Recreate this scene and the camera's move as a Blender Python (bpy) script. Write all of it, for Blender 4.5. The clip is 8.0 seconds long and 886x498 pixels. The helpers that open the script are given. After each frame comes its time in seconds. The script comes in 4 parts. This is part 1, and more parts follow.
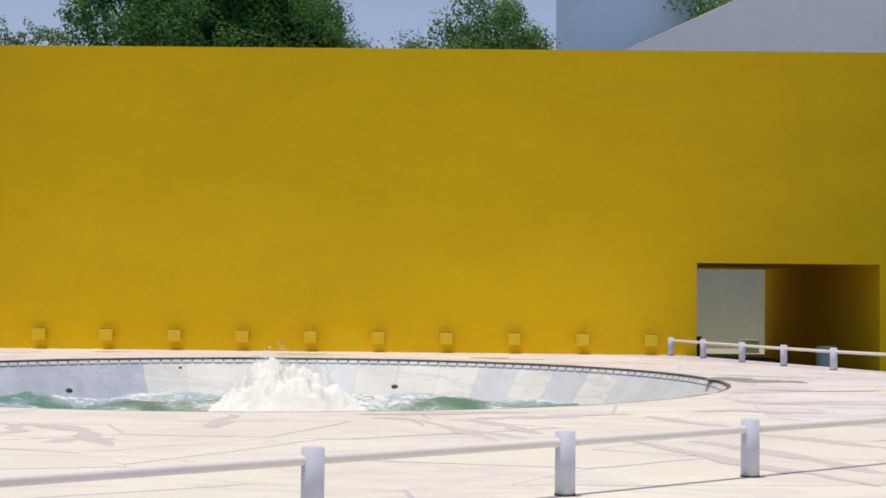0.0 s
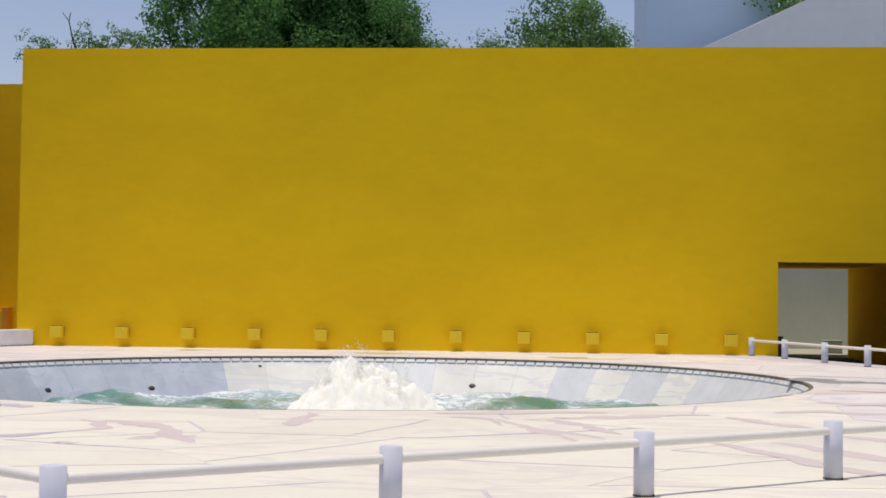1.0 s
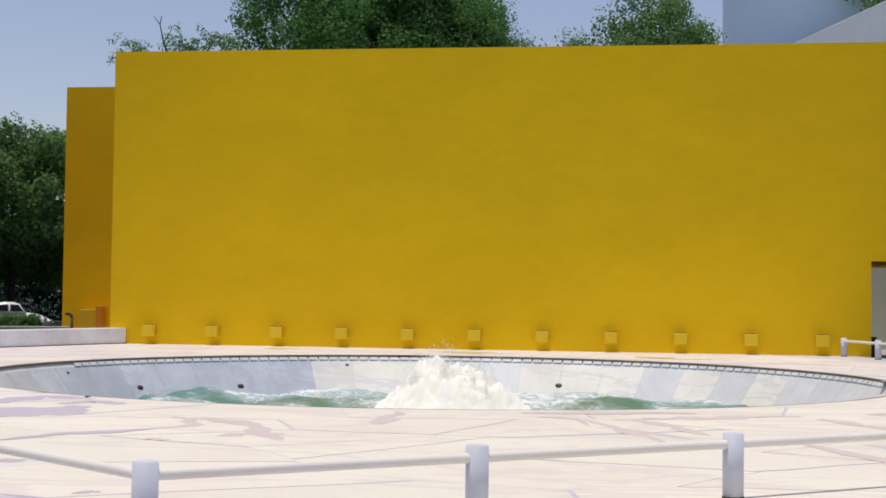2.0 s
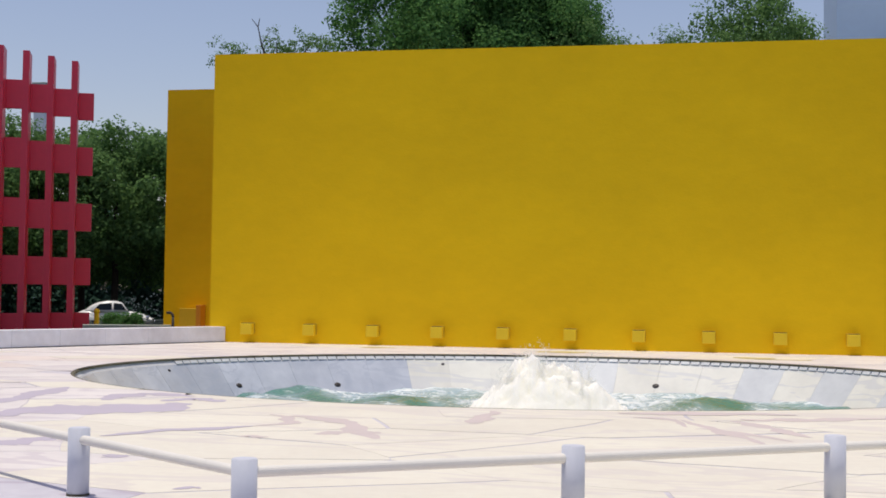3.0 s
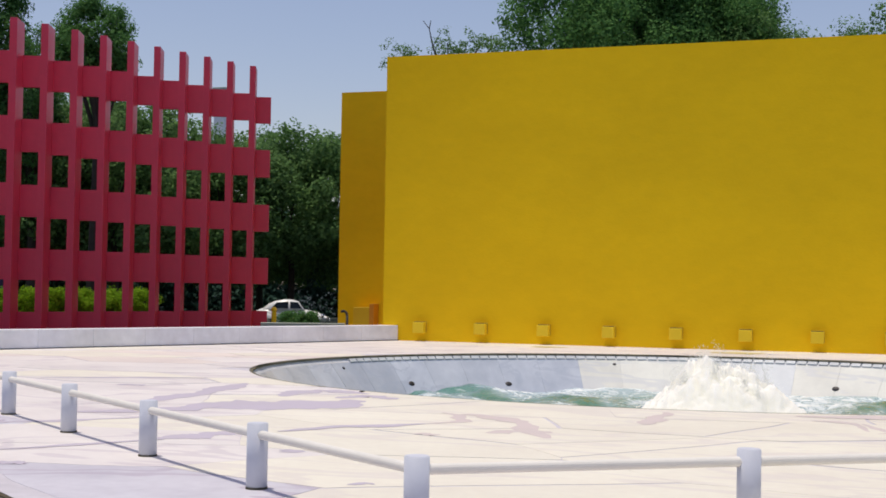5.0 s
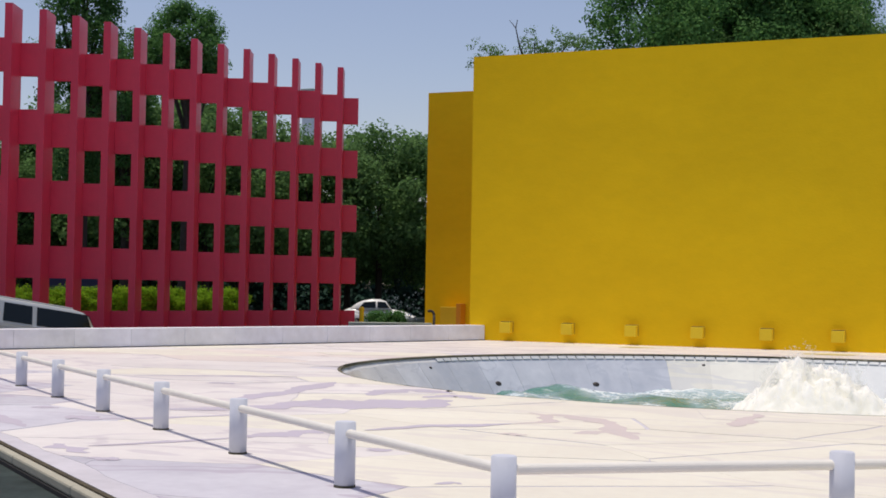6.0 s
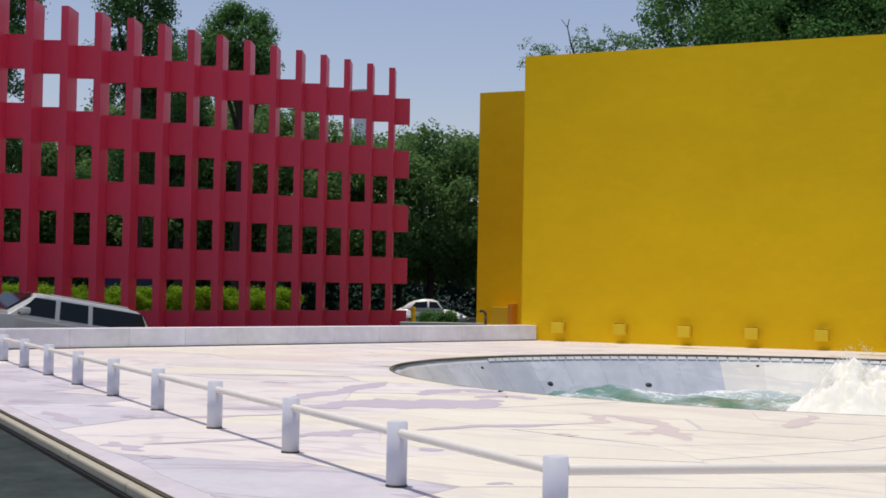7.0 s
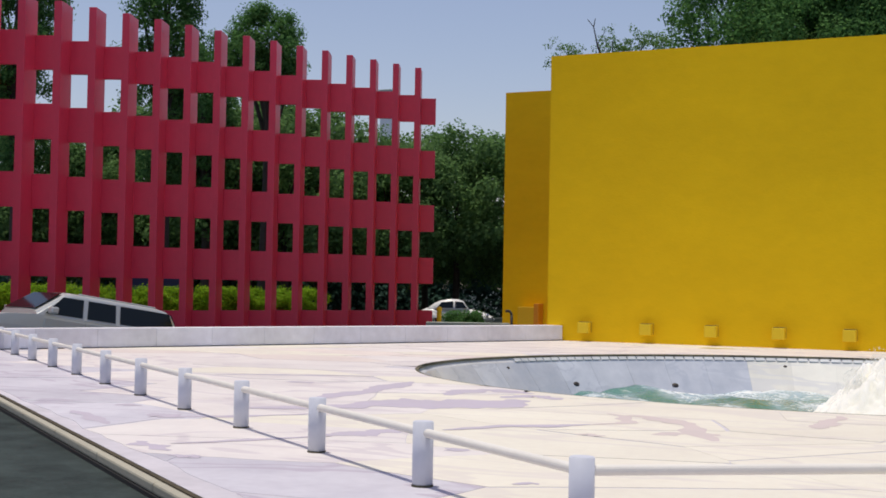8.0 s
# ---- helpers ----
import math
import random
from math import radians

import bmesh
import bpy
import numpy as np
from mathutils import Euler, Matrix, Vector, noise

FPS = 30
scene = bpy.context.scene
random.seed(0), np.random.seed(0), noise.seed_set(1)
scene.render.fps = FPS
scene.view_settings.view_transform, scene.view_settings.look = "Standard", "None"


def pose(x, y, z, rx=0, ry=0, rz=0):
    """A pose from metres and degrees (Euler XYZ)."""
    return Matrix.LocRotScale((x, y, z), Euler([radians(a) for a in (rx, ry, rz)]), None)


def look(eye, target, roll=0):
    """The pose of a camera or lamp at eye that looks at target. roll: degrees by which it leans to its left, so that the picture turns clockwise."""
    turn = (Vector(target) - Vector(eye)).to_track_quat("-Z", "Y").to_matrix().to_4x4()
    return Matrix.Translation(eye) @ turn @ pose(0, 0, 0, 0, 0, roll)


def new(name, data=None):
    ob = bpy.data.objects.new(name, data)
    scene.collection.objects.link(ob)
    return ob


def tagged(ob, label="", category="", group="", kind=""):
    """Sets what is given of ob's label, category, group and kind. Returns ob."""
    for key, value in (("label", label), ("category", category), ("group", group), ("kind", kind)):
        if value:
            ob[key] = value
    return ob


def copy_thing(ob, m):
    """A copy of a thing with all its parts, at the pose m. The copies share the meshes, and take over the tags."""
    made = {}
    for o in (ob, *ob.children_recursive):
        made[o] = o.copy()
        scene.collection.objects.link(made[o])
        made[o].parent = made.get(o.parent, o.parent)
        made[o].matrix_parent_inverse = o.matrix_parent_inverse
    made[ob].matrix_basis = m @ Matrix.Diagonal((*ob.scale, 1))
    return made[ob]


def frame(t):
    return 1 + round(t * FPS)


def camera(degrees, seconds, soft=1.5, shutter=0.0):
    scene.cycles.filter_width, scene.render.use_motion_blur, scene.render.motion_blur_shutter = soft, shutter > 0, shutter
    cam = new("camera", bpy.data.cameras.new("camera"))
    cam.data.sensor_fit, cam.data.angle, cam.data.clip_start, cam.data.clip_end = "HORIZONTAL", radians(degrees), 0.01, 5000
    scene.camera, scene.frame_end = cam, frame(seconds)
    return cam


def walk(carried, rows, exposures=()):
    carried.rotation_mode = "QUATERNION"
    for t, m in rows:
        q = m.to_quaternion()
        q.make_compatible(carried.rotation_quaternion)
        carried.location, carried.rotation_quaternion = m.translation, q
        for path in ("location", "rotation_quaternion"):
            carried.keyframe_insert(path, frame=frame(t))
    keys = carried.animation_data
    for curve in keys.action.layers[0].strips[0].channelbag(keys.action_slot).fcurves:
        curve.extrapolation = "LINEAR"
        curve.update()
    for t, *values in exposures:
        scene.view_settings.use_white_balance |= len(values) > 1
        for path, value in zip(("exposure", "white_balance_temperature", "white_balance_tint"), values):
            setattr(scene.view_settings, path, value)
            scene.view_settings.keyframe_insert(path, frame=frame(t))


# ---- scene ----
# ---------------------------------------------------------------- camera
cam = camera(37.0, 8.0, soft=1.7)
EYE = (0.0, 0.0, 1.5)
ROWS = [
    (0.0, 0.480, 2.122, 0.584),
    (0.5, 2.133, 2.090, 0.611),
    (1.0, 3.830, 2.058, 0.638),
    (1.5, 5.471, 2.027, 0.664),
    (1.7, 6.304, 2.011, 0.678),
    (2.8, 10.845, 1.927, 0.750),
    (3.0, 11.681, 1.912, 0.764),
    (3.5, 13.308, 1.882, 0.790),
    (4.0, 15.339, 1.845, 0.822),
    (4.2, 16.165, 1.830, 0.836),
    (5.5, 20.891, 1.747, 0.911),
    (6.0, 22.815, 1.713, 0.942),
    (6.5, 24.126, 1.691, 0.963),
    (7.0, 25.047, 1.675, 0.978),
    (7.5, 25.772, 1.663, 0.989),
    (8.0, 26.167, 1.656, 0.996),
]


def aim(yaw, pitch, roll):
    """A tripod head: turned left by yaw, raised by pitch, rolled counter-clockwise by roll."""
    return pose(*EYE) @ pose(0, 0, 0, 0, 0, yaw) @ pose(0, 0, 0, 90 + pitch) @ pose(0, 0, 0, 0, 0, roll)


walk(cam, [(t, aim(yaw, pitch, roll)) for t, yaw, pitch, roll in ROWS], exposures=[(0.0, -0.29), (8.0, -0.29)])

# ---------------------------------------------------------------- light
SUN_TO = Vector((-0.11, -0.015, 1.0)).normalized()
world = bpy.data.worlds.new("sky")
scene.world = world
world.use_nodes = True
wn = world.node_tree.nodes
sky = wn.new("ShaderNodeTexSky")
sky.sky_type = "NISHITA"
sky.sun_disc = False
sky.sun_elevation = math.asin(SUN_TO.z)
sky.sun_rotation = math.atan2(SUN_TO.x, SUN_TO.y)
sky.air_density, sky.dust_density, sky.ozone_density = 1.0, 1.2, 3.5
haze = wn.new("ShaderNodeMix")
haze.data_type, haze.blend_type = "RGBA", "MULTIPLY"
haze.inputs["Factor"].default_value = 1.0
haze.inputs["B"].default_value = (1.34, 1.10, 1.04, 1)
world.node_tree.links.new(sky.outputs["Color"], haze.inputs["A"])
world.node_tree.links.new(haze.outputs["Result"], wn["Background"].inputs["Color"])
wn["Background"].inputs["Strength"].default_value = 0.138
sun = new("sun", bpy.data.lights.new("sun", "SUN"))
sun.data.energy, sun.data.angle, sun.data.color = 3.6, radians(0.6), (1.0, 0.93, 0.80)
sun.matrix_world = look((0, 0, 60), (Vector((0, 0, 60)) - SUN_TO))


# ---------------------------------------------------------------- materials
def material(name, base, rough=0.7, metal=0.0, spread=0.12, big=0.6, fine=12.0, bump=0.2, bump_scale=40.0, tint=None, by_object=0.0, stretch=(1, 1, 1), gloss=0.5):
    """A painted or mineral surface: two scales of colour variation, grain and bump, in metres."""
    m = bpy.data.materials.new(name)
    m.use_nodes = True
    nt = m.node_tree
    n, link = nt.nodes, nt.links.new
    bsdf = n["Principled BSDF"]
    bsdf.inputs["Roughness"].default_value, bsdf.inputs["Metallic"].default_value = rough, metal
    bsdf.inputs["Specular IOR Level"].default_value = gloss
    geo = n.new("ShaderNodeNewGeometry")
    mp = n.new("ShaderNodeVectorMath")
    mp.operation = "MULTIPLY"
    mp.inputs[1].default_value = stretch
    link(geo.outputs["Position"], mp.inputs[0])
    a, b = n.new("ShaderNodeTexNoise"), n.new("ShaderNodeTexNoise")
    a.inputs["Scale"].default_value, a.inputs["Detail"].default_value, a.inputs["Roughness"].default_value = big, 6, 0.62
    b.inputs["Scale"].default_value, b.inputs["Detail"].default_value = fine, 4
    for t in (a, b):
        link(mp.outputs[0], t.inputs["Vector"])
    mix = n.new("ShaderNodeMath")
    mix.operation = "MULTIPLY_ADD"
    mix.inputs[1].default_value = 0.35
    link(b.outputs["Fac"], mix.inputs[0])
    link(a.outputs["Fac"], mix.inputs[2])
    ramp = n.new("ShaderNodeValToRGB")
    lo, hi = ramp.color_ramp.elements
    lo.position, hi.position = 0.42, 0.92
    t = tint or base
    lo.color = (*[max(0.0, c * (1 - spread)) for c in t], 1)
    hi.color = (*[min(1.0, c * (1 + spread)) for c in base], 1)
    link(mix.outputs[0], ramp.inputs["Fac"])
    out = ramp.outputs["Color"]
    if by_object:
        info = n.new("ShaderNodeObjectInfo")
        hsv = n.new("ShaderNodeHueSaturation")
        mr = n.new("ShaderNodeMapRange")
        mr.inputs["To Min"].default_value, mr.inputs["To Max"].default_value = 1 - by_object, 1 + by_object
        link(info.outputs["Random"], mr.inputs["Value"])
        link(mr.outputs["Result"], hsv.inputs["Value"])
        link(out, hsv.inputs["Color"])
        out = hsv.outputs["Color"]
    link(out, bsdf.inputs["Base Color"])
    if bump:
        c = n.new("ShaderNodeTexNoise")
        c.inputs["Scale"].default_value, c.inputs["Detail"].default_value = bump_scale, 5
        link(mp.outputs[0], c.inputs["Vector"])
        bp = n.new("ShaderNodeBump")
        bp.inputs["Strength"].default_value, bp.inputs["Distance"].default_value = bump, 0.02
        link(c.outputs["Fac"], bp.inputs["Height"])
        link(bp.outputs["Normal"], bsdf.inputs["Normal"])
    return m


def leaves(name, dark, light):
    m = bpy.data.materials.new(name)
    m.use_nodes = True
    n, link = m.node_tree.nodes, m.node_tree.links.new
    bsdf = n["Principled BSDF"]
    bsdf.inputs["Roughness"].default_value, bsdf.inputs["Specular IOR Level"].default_value = 0.85, 0.15
    geo = n.new("ShaderNodeNewGeometry")
    ramp = n.new("ShaderNodeValToRGB")
    ramp.color_ramp.elements[0].color, ramp.color_ramp.elements[1].color = (*dark, 1), (*light, 1)
    link(geo.outputs["Random Per Island"], ramp.inputs["Fac"])
    link(ramp.outputs["Color"], bsdf.inputs["Base Color"])
    tr = n.new("ShaderNodeBsdfTranslucent")
    link(ramp.outputs["Color"], tr.inputs["Color"])
    mx = n.new("ShaderNodeMixShader")
    mx.inputs[0].default_value = 0.48
    link(bsdf.outputs[0], mx.inputs[1])
    link(tr.outputs[0], mx.inputs[2])
    link(mx.outputs[0], n["Material Output"].inputs["Surface"])
    return m


def glassy(name, base, rough=0.05):
    m = bpy.data.materials.new(name)
    m.use_nodes = True
    b = m.node_tree.nodes["Principled BSDF"]
    b.inputs["Base Color"].default_value, b.inputs["Roughness"].default_value = (*base, 1), rough
    return m


YELLOW = material("yellow_plaster", (0.92, 0.58, 0.010), 0.9, spread=0.032, big=0.45, fine=5, bump=0.3, bump_scale=18, stretch=(0.6, 1, 1.2), tint=(0.86, 0.54, 0.010), gloss=0.15)
YELLOW_LAMP = material("yellow_metal", (0.86, 0.60, 0.01), 0.6, spread=0.05, bump=0.05)
# darkened wall yellow, for the soft shadow round each wall lamp
LAMP_SHADOW = material("lamp_shadow_ochre", (0.62, 0.41, 0.01), 0.7, spread=0.15, bump=0.05)
RED = material("red_paint", (0.72, 0.039, 0.092), 0.38, spread=0.08, big=0.5, fine=6, bump=0.04, bump_scale=20, gloss=0.5)
MARBLE = material("white_marble", (0.86, 0.87, 0.93), 0.45, spread=0.05, big=0.9, fine=5, bump=0.08, bump_scale=15, tint=(0.72, 0.72, 0.77), by_object=0.04)
STONE = material("flagstone", (0.75, 0.718, 0.615), 0.7, spread=0.04, big=0.5, fine=8, bump=0.12, bump_scale=25, tint=(0.71, 0.66, 0.57), by_object=0.025)
JOINT = material("lilac_mortar", (0.55, 0.52, 0.56), 0.85, spread=0.15, big=0.9, fine=8, bump=0.3)
RAIL = material("cream_enamel", (0.76, 0.73, 0.67), 0.5, spread=0.05, big=2, fine=20, bump=0.03, gloss=0.3)
WHITE = material("white_enamel", (0.57, 0.59, 0.67), 0.55, spread=0.05, big=2, fine=20, bump=0.03, gloss=0.25)
KERB = material("cream_kerb", (0.40, 0.375, 0.29), 0.7, spread=0.12, big=1.2, fine=10, bump=0.15)
KERB_PALE = material("pale_concrete", (0.55, 0.53, 0.47), 0.85, spread=0.12, big=1.0, fine=9, bump=0.2)
DIRT = material("brown_dirt", (0.07, 0.055, 0.03), 0.95, spread=0.5, big=2.5, fine=14, bump=0.3)
DARK = material("dark_gap", (0.014, 0.013, 0.013), 0.9, spread=0.3, bump=0.1)
# dirty edge colour, darkened for the shade along the coping as well
MOSS_SHADE = material("dirty_shaded_edge", (0.115, 0.105, 0.07), 0.85, spread=0.55, big=1.5, fine=12, bump=0.3)
ASPHALT = material("asphalt", (0.036, 0.048, 0.046), 0.9, spread=0.55, big=1.6, fine=22, bump=0.4, bump_scale=90, gloss=0.15)
GREY = material("grey_plaster", (0.40, 0.46, 0.42), 0.85, spread=0.06, big=0.5, fine=5, bump=0.15)
GREY_FAR = material("pale_green_grey_plaster", (0.66, 0.74, 0.69), 0.85, spread=0.08, big=0.5, fine=5, bump=0.15)
TOWER = material("pale_blue_plaster", (0.56, 0.70, 0.88), 0.85, spread=0.05, big=0.2, fine=3, bump=0.15)
SLOPE = material("pale_grey_plaster", (0.88, 0.89, 0.92), 0.85, spread=0.07, big=0.25, fine=3, bump=0.15)
TEAL = material("teal_paint", (0.42, 0.51, 0.46), 0.6, spread=0.12, bump=0.1)
ORANGE = material("orange_paint", (0.62, 0.25, 0.012), 0.6, spread=0.1, bump=0.05)
BLACK = material("black_rubber", (0.02, 0.02, 0.022), 0.6, spread=0.2, bump=0.1)
BARK = material("bark", (0.05, 0.04, 0.032), 0.9, spread=0.3, big=3, fine=20, bump=0.6)


def veined(m, lilac, width, amount):
    """Adds long wavy lilac stains to a stone."""
    n, link = m.node_tree.nodes, m.node_tree.links.new
    bsdf = n["Principled BSDF"]
    old = bsdf.inputs["Base Color"].links[0].from_socket
    geo = n.new("ShaderNodeNewGeometry")
    mp = n.new("ShaderNodeMapping")
    mp.inputs["Rotation"].default_value = (0, 0, radians(-20))
    mp.inputs["Scale"].default_value = (0.16, 0.42, 1)
    link(geo.outputs["Position"], mp.inputs["Vector"])
    t = n.new("ShaderNodeTexNoise")
    t.inputs["Scale"].default_value, t.inputs["Detail"].default_value, t.inputs["Roughness"].default_value, t.inputs["Distortion"].default_value = 1.6, 3.5, 0.55, 0.8
    link(mp.outputs[0], t.inputs["Vector"])
    ramp = n.new("ShaderNodeValToRGB")
    e = ramp.color_ramp.elements
    e[0].position, e[0].color = 0.5 - width, (0, 0, 0, 1)
    e[1].position, e[1].color = 0.5 + width, (0, 0, 0, 1)
    for pos in (0.5 - width * 0.55, 0.5 + width * 0.55):
        q = e.new(pos)
        q.color = (amount, amount, amount, 1)
    link(t.outputs["Fac"], ramp.inputs["Fac"])
    mix = n.new("ShaderNodeMix")
    mix.data_type = "RGBA"
    link(ramp.outputs["Color"], mix.inputs["Factor"])
    link(old, mix.inputs["A"])
    mix.inputs["B"].default_value = (*lilac, 1)
    link(mix.outputs["Result"], bsdf.inputs["Base Color"])


veined(STONE, (0.58, 0.52, 0.52), 0.030, 0.35)
LEAF_A = leaves("leaf_deep", (0.06, 0.16, 0.05), (0.15, 0.31, 0.09))
LEAF_B = leaves("leaf_light", (0.09, 0.18, 0.06), (0.19, 0.33, 0.11))
HEDGE = leaves("leaf_hedge", (0.15, 0.30, 0.015), (0.30, 0.48, 0.03))
WOODS_LEAF = leaves("leaf_woods", (0.05, 0.115, 0.09), (0.10, 0.19, 0.14))
SILVER = glassy("silver_car_paint", (0.58, 0.60, 0.59), 0.3)
SILVER.node_tree.nodes["Principled BSDF"].inputs["Metallic"].default_value = 0.35
CAR_WHITE = glassy("white_car_paint", (0.78, 0.78, 0.76), 0.25)
CAR_GLASS = glassy("tinted_glass", (0.008, 0.012, 0.014), 0.08)
CAR_GLASS.node_tree.nodes["Principled BSDF"].inputs["Specular IOR Level"].default_value = 0.3
CHROME = glassy("chrome", (0.7, 0.7, 0.7), 0.15)
CHROME.node_tree.nodes["Principled BSDF"].inputs["Metallic"].default_value = 1.0


# ---------------------------------------------------------------- building helpers
def box(bm, x0, x1, y0, y1, z0, z1, m=None, bevel=0.0):
    made = bmesh.ops.create_cube(bm, size=1.0)["verts"]
    mt = Matrix.Translation(((x0 + x1) / 2, (y0 + y1) / 2, (z0 + z1) / 2)) @ Matrix.Diagonal((x1 - x0, y1 - y0, z1 - z0, 1))
    bmesh.ops.transform(bm, matrix=(m @ mt) if m else mt, verts=made)
    if bevel:
        edges = list({e for v in made for e in v.link_edges})
        bmesh.ops.bevel(bm, geom=edges, offset=bevel, segments=2, affect="EDGES", profile=0.5)
    return bm


def tube(bm, p, q, r0, r1=None, sides=12):
    p, q = Vector(p), Vector(q)
    d = q - p
    made = bmesh.ops.create_cone(bm, cap_ends=True, segments=sides, radius1=r0, radius2=r0 if r1 is None else r1, depth=d.length)["verts"]
    bmesh.ops.transform(bm, matrix=Matrix.Translation((p + q) / 2) @ d.to_track_quat("Z", "Y").to_matrix().to_4x4(), verts=made)
    return bm


def part(name, bm, mat, parent=None, label="", smooth=False):
    me = bpy.data.meshes.new(name)
    bm.normal_update()
    bm.to_mesh(me)
    bm.free()
    me.materials.append(mat)
    if smooth:
        me.polygons.foreach_set("use_smooth", [True] * len(me.polygons))
        me.update()
    ob = new(name, me)
    if parent is not None:
        ob.parent = parent
    return tagged(ob, label)


def from_data(name, verts, faces, mat, parent=None, label="", smooth=False):
    me = bpy.data.meshes.new(name)
    me.from_pydata([tuple(v) for v in verts], [], faces)
    me.materials.append(mat)
    if smooth:
        me.polygons.foreach_set("use_smooth", [True] * len(me.polygons))
    me.update()
    ob = new(name, me)
    if parent is not None:
        ob.parent = parent
    return tagged(ob, label)


def share(name, mesh, m, parent):
    ob = new(name, mesh)
    ob.parent = parent
    ob.matrix_local = m
    return ob


def thing(name, m, label, category, group="", kind=""):
    ob = new(name)
    ob.matrix_world = m
    ob.empty_display_size = 0.1
    return tagged(ob, label, category, group, kind)


def bmnew():
    return bmesh.new()


# ---------------------------------------------------------------- plan, in metres
WALL_Y, WALL_TOP = 36.5, 8.41
WALL_X0, WALL_X1 = -14.46, 26.0
OPEN_X0, OPEN_X1, OPEN_TOP, OPEN_DEPTH = 6.69, 11.71, 2.54, 13.5
POOL = Vector((-3.45, 24.9))
POOL_RX, POOL_RY = 8.5, 7.72
ROAD = -0.6
ALONG = Vector((-0.7995, 0.6007))      # the left railing and the plaza's edge
EDGE_N = Vector((0.6007, 0.7995))
PLAZA = [(-13.9, 36.5), (-21.9, 19.79), (-18.0, 16.96), (-12.0, 12.46), (-6.0, 7.95), (0.0, 3.44), (6.0, -1.07), (16.0, -4.0),
         (20.0, 10.0), (14.0, 20.0), (9.6, 28.6), (6.35, 36.5)]


def ease(s):
    s = max(0.0, min(1.0, s))
    return s * s * (3 - 2 * s)


def ground_z(x, y):
    """Asphalt: a kerb's height below the plaza near the camera, lower behind, with a dip where the drive ramps up."""
    dip = -0.75 * ease((y - 23.5) / 8) * (1 - ease((y - 34) / 9)) * ease(-(x + 17.5) / 3.0)
    s = max(0.0, min(1.0, (x * EDGE_N.x + y * EDGE_N.y - 3.0 + max(0, -x - 10) * 0.3) / 9.0))
    return -0.13 + (ROAD + 0.13) * s * s * (3 - 2 * s) + dip


# ---------------------------------------------------------------- ground
def ring_point(a, outer):
    """The point at which a ray from the pool's middle at angle a leaves the polygon outer."""
    d = Vector((math.cos(a), math.sin(a)))
    best = None
    for i in range(len(outer)):
        p, q = Vector(outer[i]), Vector(outer[(i + 1) % len(outer)])
        e = q - p
        den = d.x * e.y - d.y * e.x
        if abs(den) < 1e-9:
            continue
        w = p - POOL
        t, s = (w.x * e.y - w.y * e.x) / den, (w.x * d.y - w.y * d.x) / den
        if t > 0 and -1e-6 <= s <= 1 + 1e-6 and (best is None or t < best):
            best = t
    return POOL + d * best


def plaza_angles():
    out = {round(2 * math.pi * i / 160, 5) for i in range(160)}
    for x, y in PLAZA:
        out.add(round(math.atan2(y - POOL.y, x - POOL.x) % (2 * math.pi), 5))
    return sorted(out)


def build_ground():
    verts, faces = [], []
    n = 240
    steps = [0.0] + [1.2 * i for i in range(1, 24)] + [32, 40, 60, 100, 200, 700, 2500]
    for k in steps:
        for i in range(n):
            a = 2 * math.pi * i / n
            x = POOL.x + math.cos(a) * (POOL_RX + 0.6 + k)
            y = POOL.y + math.sin(a) * (POOL_RY + 0.6 + k)
            verts.append((x, y, ground_z(x, y)))
    for k in range(len(steps) - 1):
        for i in range(n):
            j = (i + 1) % n
            faces.append((k * n + i, k * n + j, (k + 1) * n + j, (k + 1) * n + i))
    g = from_data("ground", verts, faces, ASPHALT, smooth=True)
    tagged(g, "dark grey worn asphalt driveway round the plaza", "ground", kind="structure")


def build_plaza():
    verts, faces = [], []
    angles = plaza_angles()
    n = len(angles)
    top = -0.0035
    for a in angles:
        # rim point in the same direction as the outer point
        d = Vector((math.cos(a), math.sin(a)))
        r = 1 / math.sqrt((d.x / POOL_RX) ** 2 + (d.y / POOL_RY) ** 2)
        p, o = POOL + d * r, ring_point(a, PLAZA)
        verts += [(p.x, p.y, top), (o.x, o.y, top), (o.x, o.y, -0.9), (p.x, p.y, -0.22)]
    for i in range(n):
        j = (i + 1) % n
        a, b = 4 * i, 4 * j
        faces += [(a, a + 1, b + 1, b), (a + 1, a + 2, b + 2, b + 1), (b, b + 3, a + 3, a)]
    ob = from_data("plaza", verts, faces, JOINT)
    return tagged(ob, "raised plaza of pale irregular marble flagstones with lilac joints", "pavement", kind="structure")


build_ground()
plaza = build_plaza()


